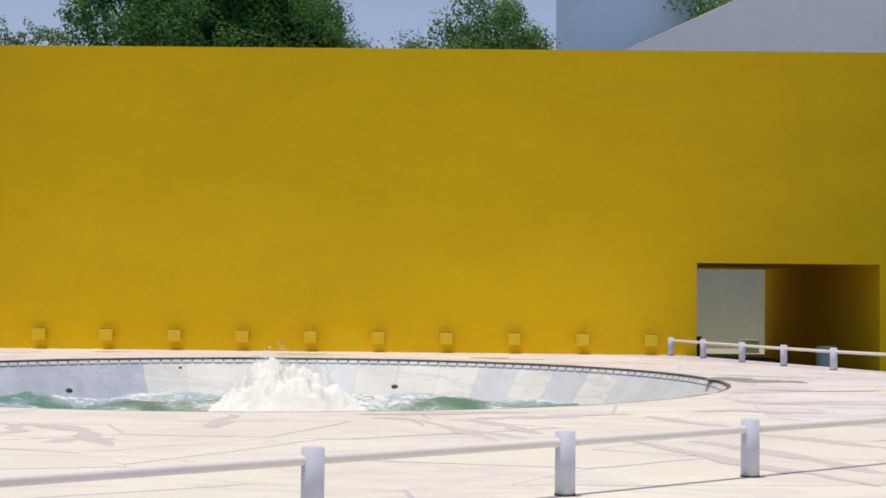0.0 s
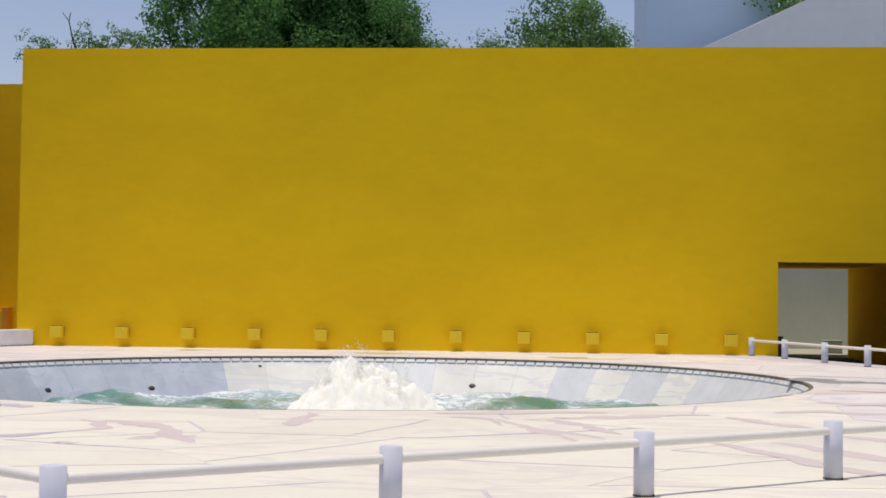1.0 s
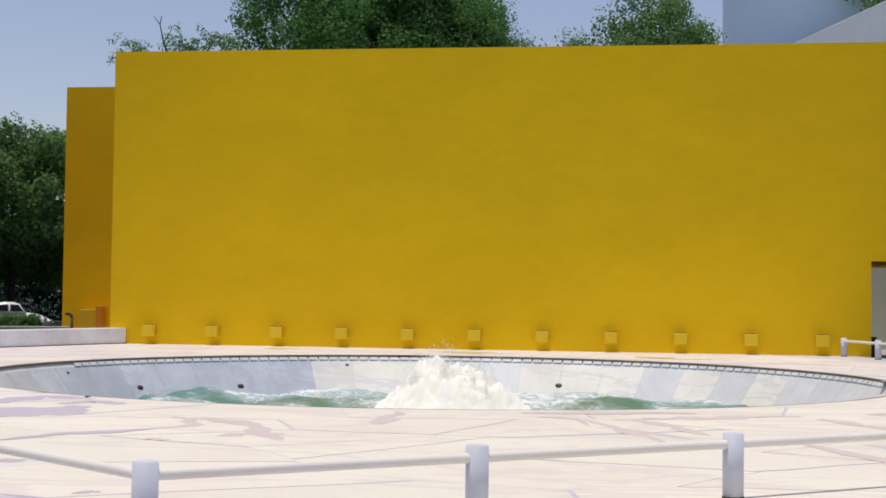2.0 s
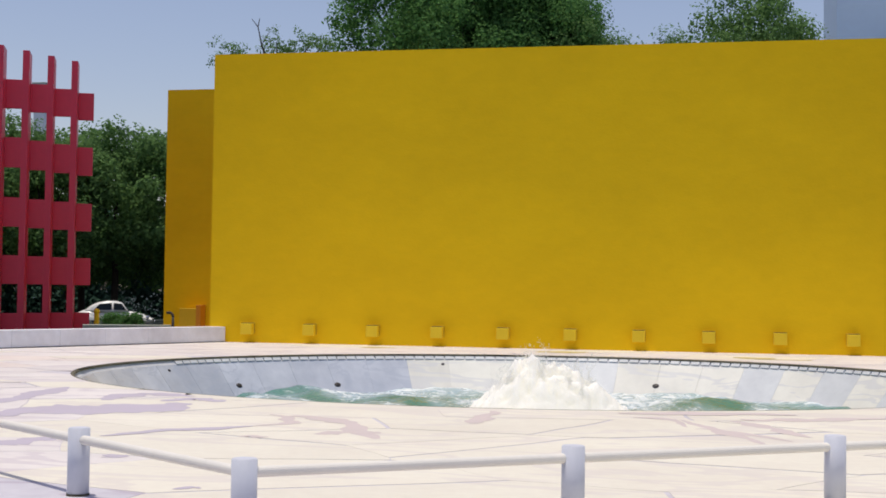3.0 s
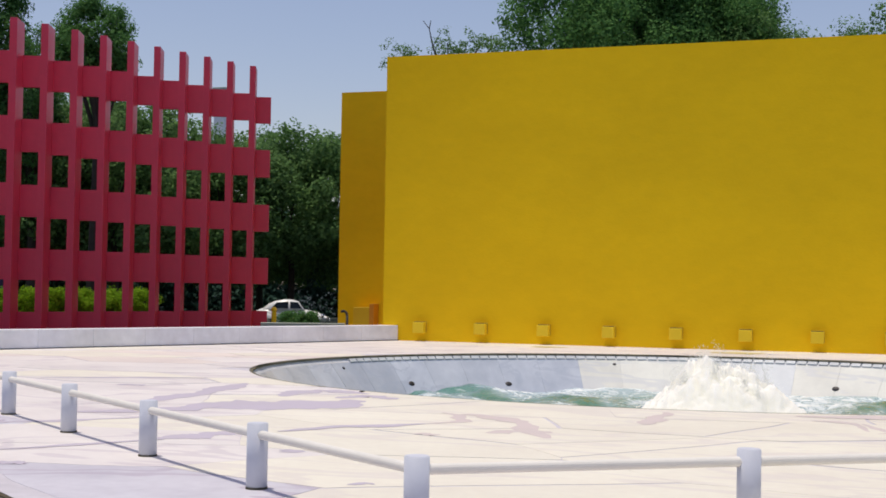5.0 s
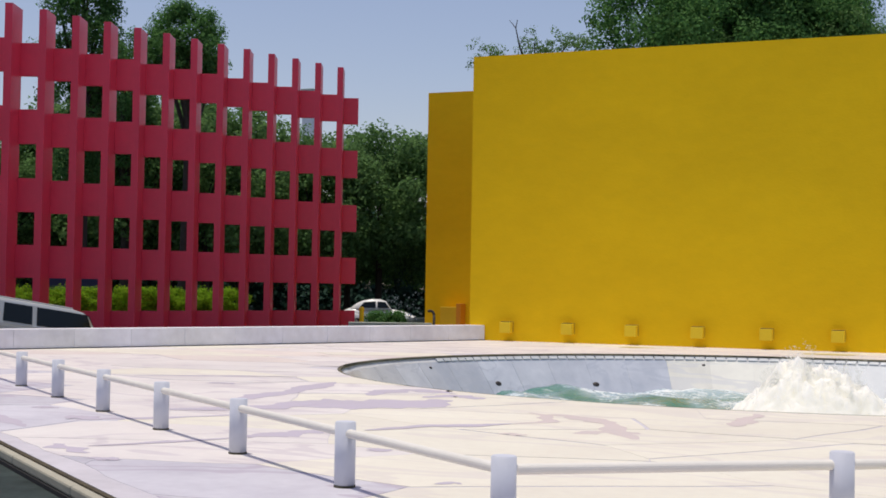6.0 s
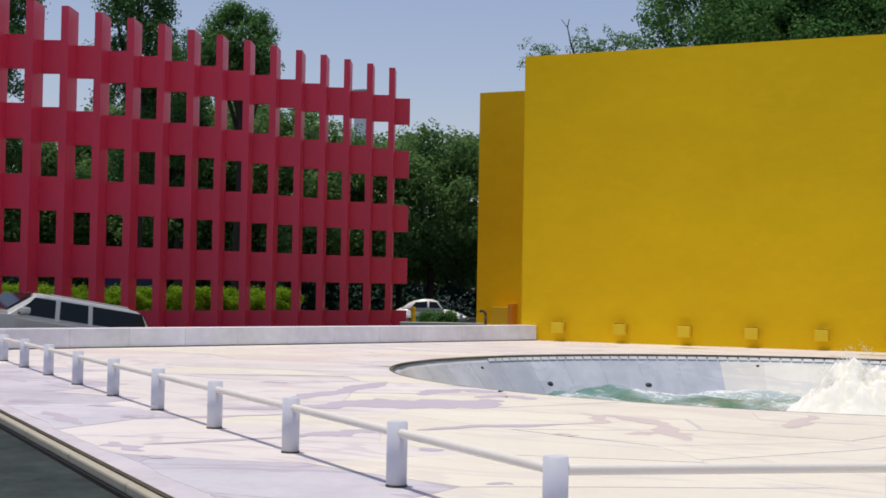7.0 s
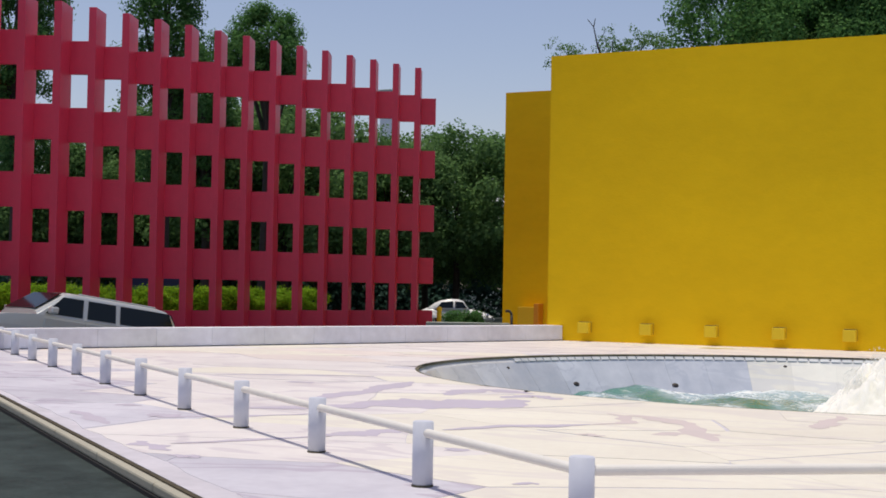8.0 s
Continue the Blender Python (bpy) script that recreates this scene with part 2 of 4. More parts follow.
# ---------------------------------------------------------------- yellow building
def build_wall():
    bm = bmnew()
    th = 0.5
    box(bm, WALL_X0, OPEN_X0, WALL_Y, WALL_Y + th, -0.7, WALL_TOP)
    box(bm, OPEN_X0, OPEN_X1, WALL_Y, WALL_Y + th, OPEN_TOP, WALL_TOP)
    box(bm, OPEN_X1, WALL_X1, WALL_Y, WALL_Y + th, -0.7, WALL_TOP)
    bmesh.ops.remove_doubles(bm, verts=bm.verts, dist=0.001)
    wall = tagged(part("wall_yellow", bm, YELLOW), "tall plain yellow rendered wall with a wide passage opening", "wall", kind="structure")
    bm = bmnew()
    box(bm, OPEN_X1, OPEN_X1 + 0.4, WALL_Y + th, WALL_Y + OPEN_DEPTH, -0.7, WALL_TOP - 0.4)
    tagged(part("wall_passage_east", bm, YELLOW), "dim yellow side wall of the passage", "wall", kind="structure")
    bm = bmnew()
    box(bm, OPEN_X0 - 0.4, OPEN_X0, WALL_Y + th, WALL_Y + OPEN_DEPTH, -0.7, WALL_TOP - 0.4)
    tagged(part("wall_passage_west", bm, YELLOW), "dim yellow side wall of the passage", "wall", kind="structure")
    bm = bmnew()
    box(bm, OPEN_X0, OPEN_X1, WALL_Y + th, WALL_Y + OPEN_DEPTH, OPEN_TOP + 0.14, OPEN_TOP + 0.4)
    tagged(part("ceiling", bm, YELLOW), "yellow ceiling of the passage", "ceiling", kind="structure")
    bm = bmnew()
    box(bm, WALL_X0, WALL_X0 + 0.4, WALL_Y + th, WALL_Y + 18, -0.7, WALL_TOP - 0.3)
    box(bm, WALL_X1 - 0.4, WALL_X1, WALL_Y + th, WALL_Y + 18, -0.7, WALL_TOP - 0.3)
    tagged(part("wall_side", bm, YELLOW), "yellow rendered side walls of the building", "wall", kind="structure")
    bm = bmnew()
    box(bm, WALL_X0 + 0.4, WALL_X1 - 0.4, WALL_Y + th, WALL_Y + OPEN_DEPTH, WALL_TOP - 0.7, WALL_TOP - 0.4)
    tagged(part("roof_slab", bm, GREY), "flat grey roof behind the yellow wall", "roof", kind="structure")
    bm = bmnew()
    box(bm, -2.0, 24.0, 56.0, 56.4, -0.7, 5.0)
    tagged(part("wall_grey", bm, GREY_FAR), "sunlit grey wall beyond the passage", "wall", kind="structure")
    # slab added beyond the passage so that sunlight bounces onto the grey wall
    bm = bmnew()
    box(bm, -1.0, 23.0, WALL_Y + OPEN_DEPTH + 0.3, 55.99, ROAD - 0.2, ROAD + 0.1)
    tagged(part("pavement", bm, KERB), "concrete slab added beyond the passage to bounce light onto the grey wall", "pavement", kind="structure")
    # pale pavement, mostly hidden, extended to bounce light up onto the low wall
    bm = bmnew()
    box(bm, STUB_X0 - 0.4, WALL_X0 - 0.01, 42.9, STUB_Y - 0.01, ROAD - 0.4, ROAD + 0.06)
    tagged(part("pavement_low", bm, KERB_PALE), "pale concrete pavement, mostly hidden, bouncing light onto the low yellow wall", "pavement", kind="structure")
    # lower wall set back beside the tall one
    bm = bmnew()
    box(bm, STUB_X0, WALL_X0 + 0.0, STUB_Y, STUB_Y + 0.5, -0.7, STUB_TOP)
    tagged(part("wall_yellow_low", bm, YELLOW), "lower yellow rendered wall set back beside the tall one", "wall", kind="structure")


STUB_Y = 46.0
STUB_X0, STUB_TOP = -20.05, 8.93
build_wall()


def build_bench():
    p, q = Vector((-13.96, 36.45)), Vector((-21.9, 19.4))
    d = (q - p).normalized()
    n = Vector((d.y, -d.x))
    if n.x > 0:
        n = -n
    L, h, w = (q - p).length, 0.445, 0.55
    th = thing("parapet", Matrix.Identity(4), "long low white marble parapet wall edging the plaza", "low wall")
    m = Matrix(((d.x, n.x, 0, p.x), (d.y, n.y, 0, p.y), (0, 0, 1, 0), (0, 0, 0, 1)))
    bm = bmnew()
    box(bm, 0, L, -0.025, -0.003, -0.05, 0.018, m)
    part("joint", bm, DARK, th, "dark line at the foot")
    k = 13
    for i in range(k):
        bm = bmnew()
        box(bm, L * i / k + 0.0015, L * (i + 1) / k - 0.0015, 0, w, -0.7, h, m, 0.008)
        part("slab", bm, MARBLE, th)
    return th


build_bench()


# ---------------------------------------------------------------- red lattice
LAT_END = Vector((-22.18, 44.81))
LAT_DIR = Vector((math.cos(radians(72.36)), math.sin(radians(72.36))))
LAT_U = Vector((math.cos(radians(24.0)), math.sin(radians(24.0))))
LAT_V = Vector((-LAT_U.y, LAT_U.x))
BANDS = ((-1.6, 0.62), (1.62, 2.60), (3.585, 4.59), (5.62, 6.65), (7.655, 8.645))
FIN_TOP = 9.67
LAT_PITCH = 1.145


def build_lattice():
    lat = thing("lattice_screen", pose(LAT_END.x, LAT_END.y, ROAD), "tall red concrete lattice screen of stepped bays and fins", "screen wall")
    du, dv = LAT_PITCH * LAT_DIR.dot(LAT_U), LAT_PITCH * LAT_DIR.dot(LAT_V)
    fin_w, thick = 0.22, 0.16
    # local axes of a bay: x along its panels, y away from the plaza; its right end is the origin
    bm = bmnew()
    box(bm, -fin_w, 0, 0, dv + thick - 0.004, -1.0, FIN_TOP - ROAD, None, 0.003)
    fin = bpy.data.meshes.new("fin")
    bm.to_mesh(fin)
    bm.free()
    fin.materials.append(RED)
    meshes = []
    for z0, z1 in BANDS:
        bm = bmnew()
        box(bm, -du + 0.002, -fin_w - 0.0005, 0.002, thick, z0 - ROAD, z1 - ROAD, None, 0.002)
        me = bpy.data.meshes.new("band_panel")
        bm.to_mesh(me)
        bm.free()
        me.materials.append(RED)
        meshes.append(me)
    rot = Matrix(((LAT_U.x, LAT_V.x, 0, 0), (LAT_U.y, LAT_V.y, 0, 0), (0, 0, 1, 0), (0, 0, 0, 1)))
    for i in range(26):
        o = -LAT_DIR * (LAT_PITCH * i)
        m = Matrix.Translation((o.x, o.y, 0)) @ rot
        if i:
            share("fin", fin, m, lat)
        for me in meshes:
            share("band_panel", me, m, lat)
    return lat


build_lattice()


# ---------------------------------------------------------------- railings
def post_rows():
    corner = Vector((-2.78, 7.62))
    left = [corner + ALONG * (2.2 * i - 0.012 * i * i) for i in range(13)]
    d = Vector((0.815, 0.579))
    front = [corner + d * s for s in (2.265, 4.475, 6.54, 8.6, 10.7, 12.8)]
    back = [Vector(p) for p in ((5.95, 36.3), (6.54, 34.75), (7.12, 32.75), (7.71, 31.0), (8.40, 29.35), (9.25, 27.9), (10.2, 26.2))]
    return left, front, back, corner


def build_railing(points, label, skip_first=False, rail_z=0.405):
    th = thing("railing", Matrix.Identity(4), label, "railing", "railings")
    first = None
    for i, p in enumerate(points):
        q = points[min(i + 1, len(points) - 1)] - points[max(i - 1, 0)]
        m = pose(p.x, p.y, 0, 0, 0, math.degrees(math.atan2(q.y, q.x)))
        if i == 0 and skip_first:
            continue
        if first is None:
            bm = bmnew()
            tube(bm, (0, 0, 0.012), (0, 0, 0.49), 0.079, sides=24)
            bmesh.ops.bevel(bm, geom=[e for e in bm.edges if abs(e.verts[0].co.z - e.verts[1].co.z) < 0.01], offset=0.006, segments=2, affect="EDGES")
            ob = part("post", bm, WHITE, th)
            for f in ob.data.polygons:
                f.use_smooth = abs(f.normal.z) < 0.9
            ob.matrix_local = m
            first = ob.data
        else:
            share("post", first, m, th)
    foot = None
    for p in points[1 if skip_first else 0:]:
        if foot is None:
            bm = bmnew()
            tube(bm, (0, 0, 0.0), (0, 0, 0.014), 0.083, sides=20)
            ob = part("foot_ring", bm, MOSS_SHADE, th, "dark ring at the foot")
            ob.location = (p.x, p.y, 0)
            foot = ob.data
        else:
            share("foot_ring", foot, Matrix.Translation((p.x, p.y, 0)), th)
    for a, b in zip(points, points[1:]):
        d = (b - a).normalized()
        bm = bmnew()
        tube(bm, (*(a + d * 0.06), rail_z), (*(b - d * 0.06), rail_z), 0.034, sides=16)
        part("rail", bm, RAIL, th, "cream-white round tube")
    return th


left, front, back, corner = post_rows()
build_railing(left, "low white tubular railing on round posts along the plaza edge")
build_railing([corner] + front, "low white tubular railing on round posts across the plaza", skip_first=True)
build_railing(back, "low white tubular railing on round posts beside the passage")


# ---------------------------------------------------------------- pool
def rim(a, inset=0.0):
    return POOL.x + math.cos(a) * (POOL_RX - inset), POOL.y + math.sin(a) * (POOL_RY - inset)


def water_material():
    m = glassy("water_teal", (0.10, 0.22, 0.19), 0.12)
    n, link = m.node_tree.nodes, m.node_tree.links.new
    b = n["Principled BSDF"]
    geo = n.new("ShaderNodeNewGeometry")
    big, fine, rip = n.new("ShaderNodeTexNoise"), n.new("ShaderNodeTexNoise"), n.new("ShaderNodeTexNoise")
    for t, sc, de, di in ((big, 0.45, 3, 0.8), (fine, 3.5, 8, 1.5), (rip, 7.0, 4, 0.6)):
        t.inputs["Scale"].default_value, t.inputs["Detail"].default_value, t.inputs["Distortion"].default_value = sc, de, di
        link(geo.outputs["Position"], t.inputs["Vector"])
    mul = n.new("ShaderNodeMath")
    mul.operation = "MULTIPLY"
    link(big.outputs["Fac"], mul.inputs[0])
    link(fine.outputs["Fac"], mul.inputs[1])
    ramp = n.new("ShaderNodeValToRGB")
    ramp.color_ramp.elements[0].position, ramp.color_ramp.elements[1].position = 0.265, 0.39
    link(mul.outputs[0], ramp.inputs["Fac"])
    deep = n.new("ShaderNodeValToRGB")
    deep.color_ramp.elements[0].color, deep.color_ramp.elements[1].color = (0.08, 0.23, 0.185, 1), (0.40, 0.53, 0.60, 1)
    deep.color_ramp.elements[0].position, deep.color_ramp.elements[1].position = 0.42, 0.58
    link(big.outputs["Fac"], deep.inputs["Fac"])
    mix = n.new("ShaderNodeMix")
    mix.data_type = "RGBA"
    link(ramp.outputs["Color"], mix.inputs["Factor"])
    link(deep.outputs["Color"], mix.inputs["A"])
    mix.inputs["B"].default_value = (0.80, 0.84, 0.85, 1)
    link(mix.outputs["Result"], b.inputs["Base Color"])
    mr = n.new("ShaderNodeMapRange")
    mr.inputs["To Min"].default_value, mr.inputs["To Max"].default_value = 0.1, 0.8
    link(ramp.outputs["Color"], mr.inputs["Value"])
    link(mr.outputs["Result"], b.inputs["Roughness"])
    bp = n.new("ShaderNodeBump")
    bp.inputs["Strength"].default_value, bp.inputs["Distance"].default_value = 0.7, 0.06
    link(rip.outputs["Fac"], bp.inputs["Height"])
    link(bp.outputs["Normal"], b.inputs["Normal"])
    return m


WATER = water_material()
FOAM = material("foam", (0.88, 0.86, 0.77), 0.9, spread=0.04, big=3, fine=20, bump=0.15, bump_scale=30, gloss=0.2)
fb = FOAM.node_tree.nodes["Principled BSDF"]
fb.inputs["Subsurface Weight"].default_value, fb.inputs["Subsurface Scale"].default_value = 1.0, 0.6
fb.inputs["Subsurface Radius"].default_value = (1.0, 1.0, 1.0)


def build_pool():
    basin = thing("fountain_basin", pose(POOL.x, POOL.y, 0), "round sunken fountain basin lined with white marble slabs", "fountain")
    rnd = random.Random(31)
    n = 50
    for i in range(n):
        verts, faces = [], []
        k = 4
        g = rnd.uniform(0.001, 0.003)
        for j in range(k + 1):
            a = radians(118.2) + 2 * math.pi * (i + g + (1 - 2 * g) * j / k) / n
            for ins, z in ((0.13, -0.13), (0.98, -1.15), (1.02, -1.19), (0.08, -0.19)):
                x, y = rim(a, ins)
                verts.append((x - POOL.x, y - POOL.y, z))
        for j in range(k):
            a, b = 4 * j, 4 * j + 4
            faces.append((a, b, b + 1, a + 1))
        faces += [(0, 1, 2, 3), (4 * k + 3, 4 * k + 2, 4 * k + 1, 4 * k)]
        # the slabs next after the first joint are wet by the waves; the others dry, cream or grey
        mat = SLAB if i < 17 else SLAB_CREAM if i in (49, 48, 47, 44, 42) or rnd.random() < 0.3 else SLAB_DRY
        from_data("slab", verts, faces, mat, basin)
    verts, faces = [], []
    for i in range(96):
        for ins, z in ((0.085, -0.115), (0.965, -1.165)):
            x, y = rim(2 * math.pi * i / 96, ins + 0.022)
            verts.append((x - POOL.x, y - POOL.y, z))
    for i in range(96):
        j = (i + 1) % 96
        faces.append((2 * i, 2 * j, 2 * j + 1, 2 * i + 1))
    from_data("bedding", verts, faces, BED, basin, "grey bedding between the slabs")
    # dark coping ring: weathered edge, with the shadow gap painted into its colour
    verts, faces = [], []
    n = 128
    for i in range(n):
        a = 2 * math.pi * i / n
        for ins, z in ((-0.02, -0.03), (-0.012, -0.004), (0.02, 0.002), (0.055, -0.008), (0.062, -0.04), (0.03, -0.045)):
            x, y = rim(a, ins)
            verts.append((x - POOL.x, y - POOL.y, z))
    for i in range(n):
        j = (i + 1) % n
        for k in range(5):
            faces.append((6 * i + k, 6 * i + k + 1, 6 * j + k + 1, 6 * j + k))
    from_data("coping", verts, faces, MOSS_SHADE, basin, "dark weathered coping with its shadow gap put into the colour")
    # floor under the water
    verts = [(0, 0, -1.3)]
    for i in range(96):
        x, y = rim(2 * math.pi * i / 96, 0.9)
        verts.append((x - POOL.x, y - POOL.y, -1.3))
    from_data("basin_floor", verts, [(0, 1 + i, 1 + (i + 1) % 96) for i in range(96)], TEAL, basin)
    verts, faces = [], []
    for i in range(n):
        a = 2 * math.pi * i / n
        for ins, z in ((0.03, -0.043), (0.075, -0.10), (0.12, -0.15)):
            x, y = rim(a, ins)
            verts.append((x - POOL.x, y - POOL.y, z))
    for i in range(n):
        j = (i + 1) % n
        for k in range(2):
            faces.append((3 * i + k, 3 * i + k + 1, 3 * j + k + 1, 3 * j + k))
    from_data("gutter_ring", verts, faces, GUTTER, basin, "dark gutter ring behind the drain blocks")
    # small white drain blocks under the coping
    outline = ((0.06, 0.045), (0.02, 0.045), (-0.03, -0.012), (-0.025, -0.03), (0.06, -0.03))
    bm = bmnew()
    ends = [[bm.verts.new((x, y, z)) for y, z in outline] for x in (-0.106, 0.106)]
    bm.faces.new(ends[0][::-1])
    bm.faces.new(ends[1])
    for i in range(5):
        j = (i + 1) % 5
        bm.faces.new((ends[0][i], ends[0][j], ends[1][j], ends[1][i]))
    bmesh.ops.recalc_face_normals(bm, faces=bm.faces)
    me = bpy.data.meshes.new("drain_block")
    bm.to_mesh(me)
    bm.free()
    me.materials.append(SLAB_DRY)
    n = 208
    for i in range(n):
        a = 2 * math.pi * i / n
        if radians(163) < a < radians(205):
            continue
        x, y = rim(a, 0.115)
        share("drain_block", me, pose(x - POOL.x, y - POOL.y, -0.095, 0, 0, math.degrees(a) - 90), basin)
    # bronze nozzles set in the slabs
    for i, (deg, ins, z) in enumerate(((112, 0.22, -0.235), (166, 0.22, -0.235), (152, 0.55, -0.63), (132, 0.60, -0.69), (75, 0.55, -0.63))):
        a = radians(deg)
        x, y = rim(a, ins)
        bm = bmnew()
        c = bmesh.ops.create_uvsphere(bm, u_segments=12, v_segments=8, radius=0.085 if ins > 0.3 else 0.045)["verts"]
        bmesh.ops.transform(bm, matrix=pose(x - POOL.x, y - POOL.y, z, 0, 0, deg) @ pose(0, 0, 0, 0, -50, 0) @ Matrix.Diagonal((0.75, 1, 0.3, 1)), verts=c)
        part("nozzle", bm, BRONZE, basin, "dark bronze nozzle", smooth=True)
    return basin


SLAB = material("wet_marble", (0.55, 0.58, 0.64), 0.28, spread=0.09, big=0.9, fine=4, bump=0.1, bump_scale=12, tint=(0.44, 0.48, 0.56), by_object=0.07)
veined(SLAB, (0.40, 0.44, 0.52), 0.025, 0.5)
SLAB_DRY = material("grey_marble", (0.62, 0.64, 0.65), 0.5, spread=0.08, big=0.9, fine=4, bump=0.1, bump_scale=12, tint=(0.54, 0.56, 0.59), by_object=0.08)
SLAB_CREAM = material("cream_marble", (0.74, 0.73, 0.66), 0.5, spread=0.06, big=0.9, fine=4, bump=0.1, bump_scale=12, tint=(0.67, 0.66, 0.61), by_object=0.05)
veined(SLAB_CREAM, (0.56, 0.57, 0.60), 0.03, 0.5)
GUTTER = material("grimy_gutter", (0.60, 0.61, 0.63), 0.9, spread=0.25, big=2, fine=9)
BED = material("grey_bedding", (0.60, 0.60, 0.63), 0.9, spread=0.1)
BRONZE = material("dark_bronze", (0.05, 0.045, 0.045), 0.5, metal=0.4, spread=0.2, bump=0.1)
build_pool()


def wave(x, y):
    v = Vector((x * 0.7, y * 0.7, 3.1))
    w = Vector((x * 2.3, y * 2.3, 7.7))
    return 0.16 * noise.noise(v) + 0.07 * noise.noise(w)


def build_water():
    verts, faces = [], []
    nr, na = 60, 180
    verts.append((POOL.x, POOL.y, -0.8))
    for r in range(1, nr + 1):
        f = r / nr
        for i in range(na):
            a = 2 * math.pi * i / na
            x, y = POOL.x + math.cos(a) * (POOL_RX - 0.62) * f, POOL.y + math.sin(a) * (POOL_RY - 0.62) * f
            verts.append((x, y, -0.82 + wave(x, y)))
    for i in range(na):
        faces.append((0, 1 + i, 1 + (i + 1) % na))
    for r in range(nr - 1):
        for i in range(na):
            j = (i + 1) % na
            faces.append((1 + r * na + i, 1 + (r + 1) * na + i, 1 + (r + 1) * na + j, 1 + r * na + j))
    w = from_data("water", verts, faces, WATER, smooth=True)
    tagged(w, "churning blue-green water in the fountain basin", "water", kind="structure")


build_water()


# ---------------------------------------------------------------- buildings behind
def build_behind():
    bm = bmnew()
    box(bm, 5.61, 11.95, 66.0, 74.0, -0.7, 26.0)
    tagged(part("tower_block", bm, TOWER), "pale blue plain rendered tower behind the wall", "building")
    bm = bmnew()
    x0, x1, y = 6.0, 30.0, 58.0
    vs = [bm.verts.new(v) for v in ((x0, y, ROAD), (x0, y, 11.75), (x1, y, 23.0), (x1, y, ROAD))]
    f = bm.faces.new(vs)
    r = bmesh.ops.extrude_face_region(bm, geom=[f])
    bmesh.ops.translate(bm, vec=(0, 5, 0), verts=[v for v in r["geom"] if isinstance(v, bmesh.types.BMVert)])
    bmesh.ops.recalc_face_normals(bm, faces=bm.faces)
    th = thing("sloped_building", pose(0, 0, 0), "pale grey plastered building with a sloping roofline", "building")
    part("wall", bm, SLOPE, th)
    bm = bmnew()
    rise = (23.0 - 11.75) / (x1 - x0)
    vs = [bm.verts.new(v) for v in ((x0, y + 0.05, 11.78), (x1, y + 0.05, 23.03), (x1, y + 5, 23.03), (x0, y + 5, 11.78))]
    f = bm.faces.new(vs)
    r = bmesh.ops.extrude_face_region(bm, geom=[f])
    bmesh.ops.translate(bm, vec=(0, 0, 0.06), verts=[v for v in r["geom"] if isinstance(v, bmesh.types.BMVert)])
    bmesh.ops.recalc_face_normals(bm, faces=bm.faces)
    part("roof", bm, SLOPE, th)


build_behind()


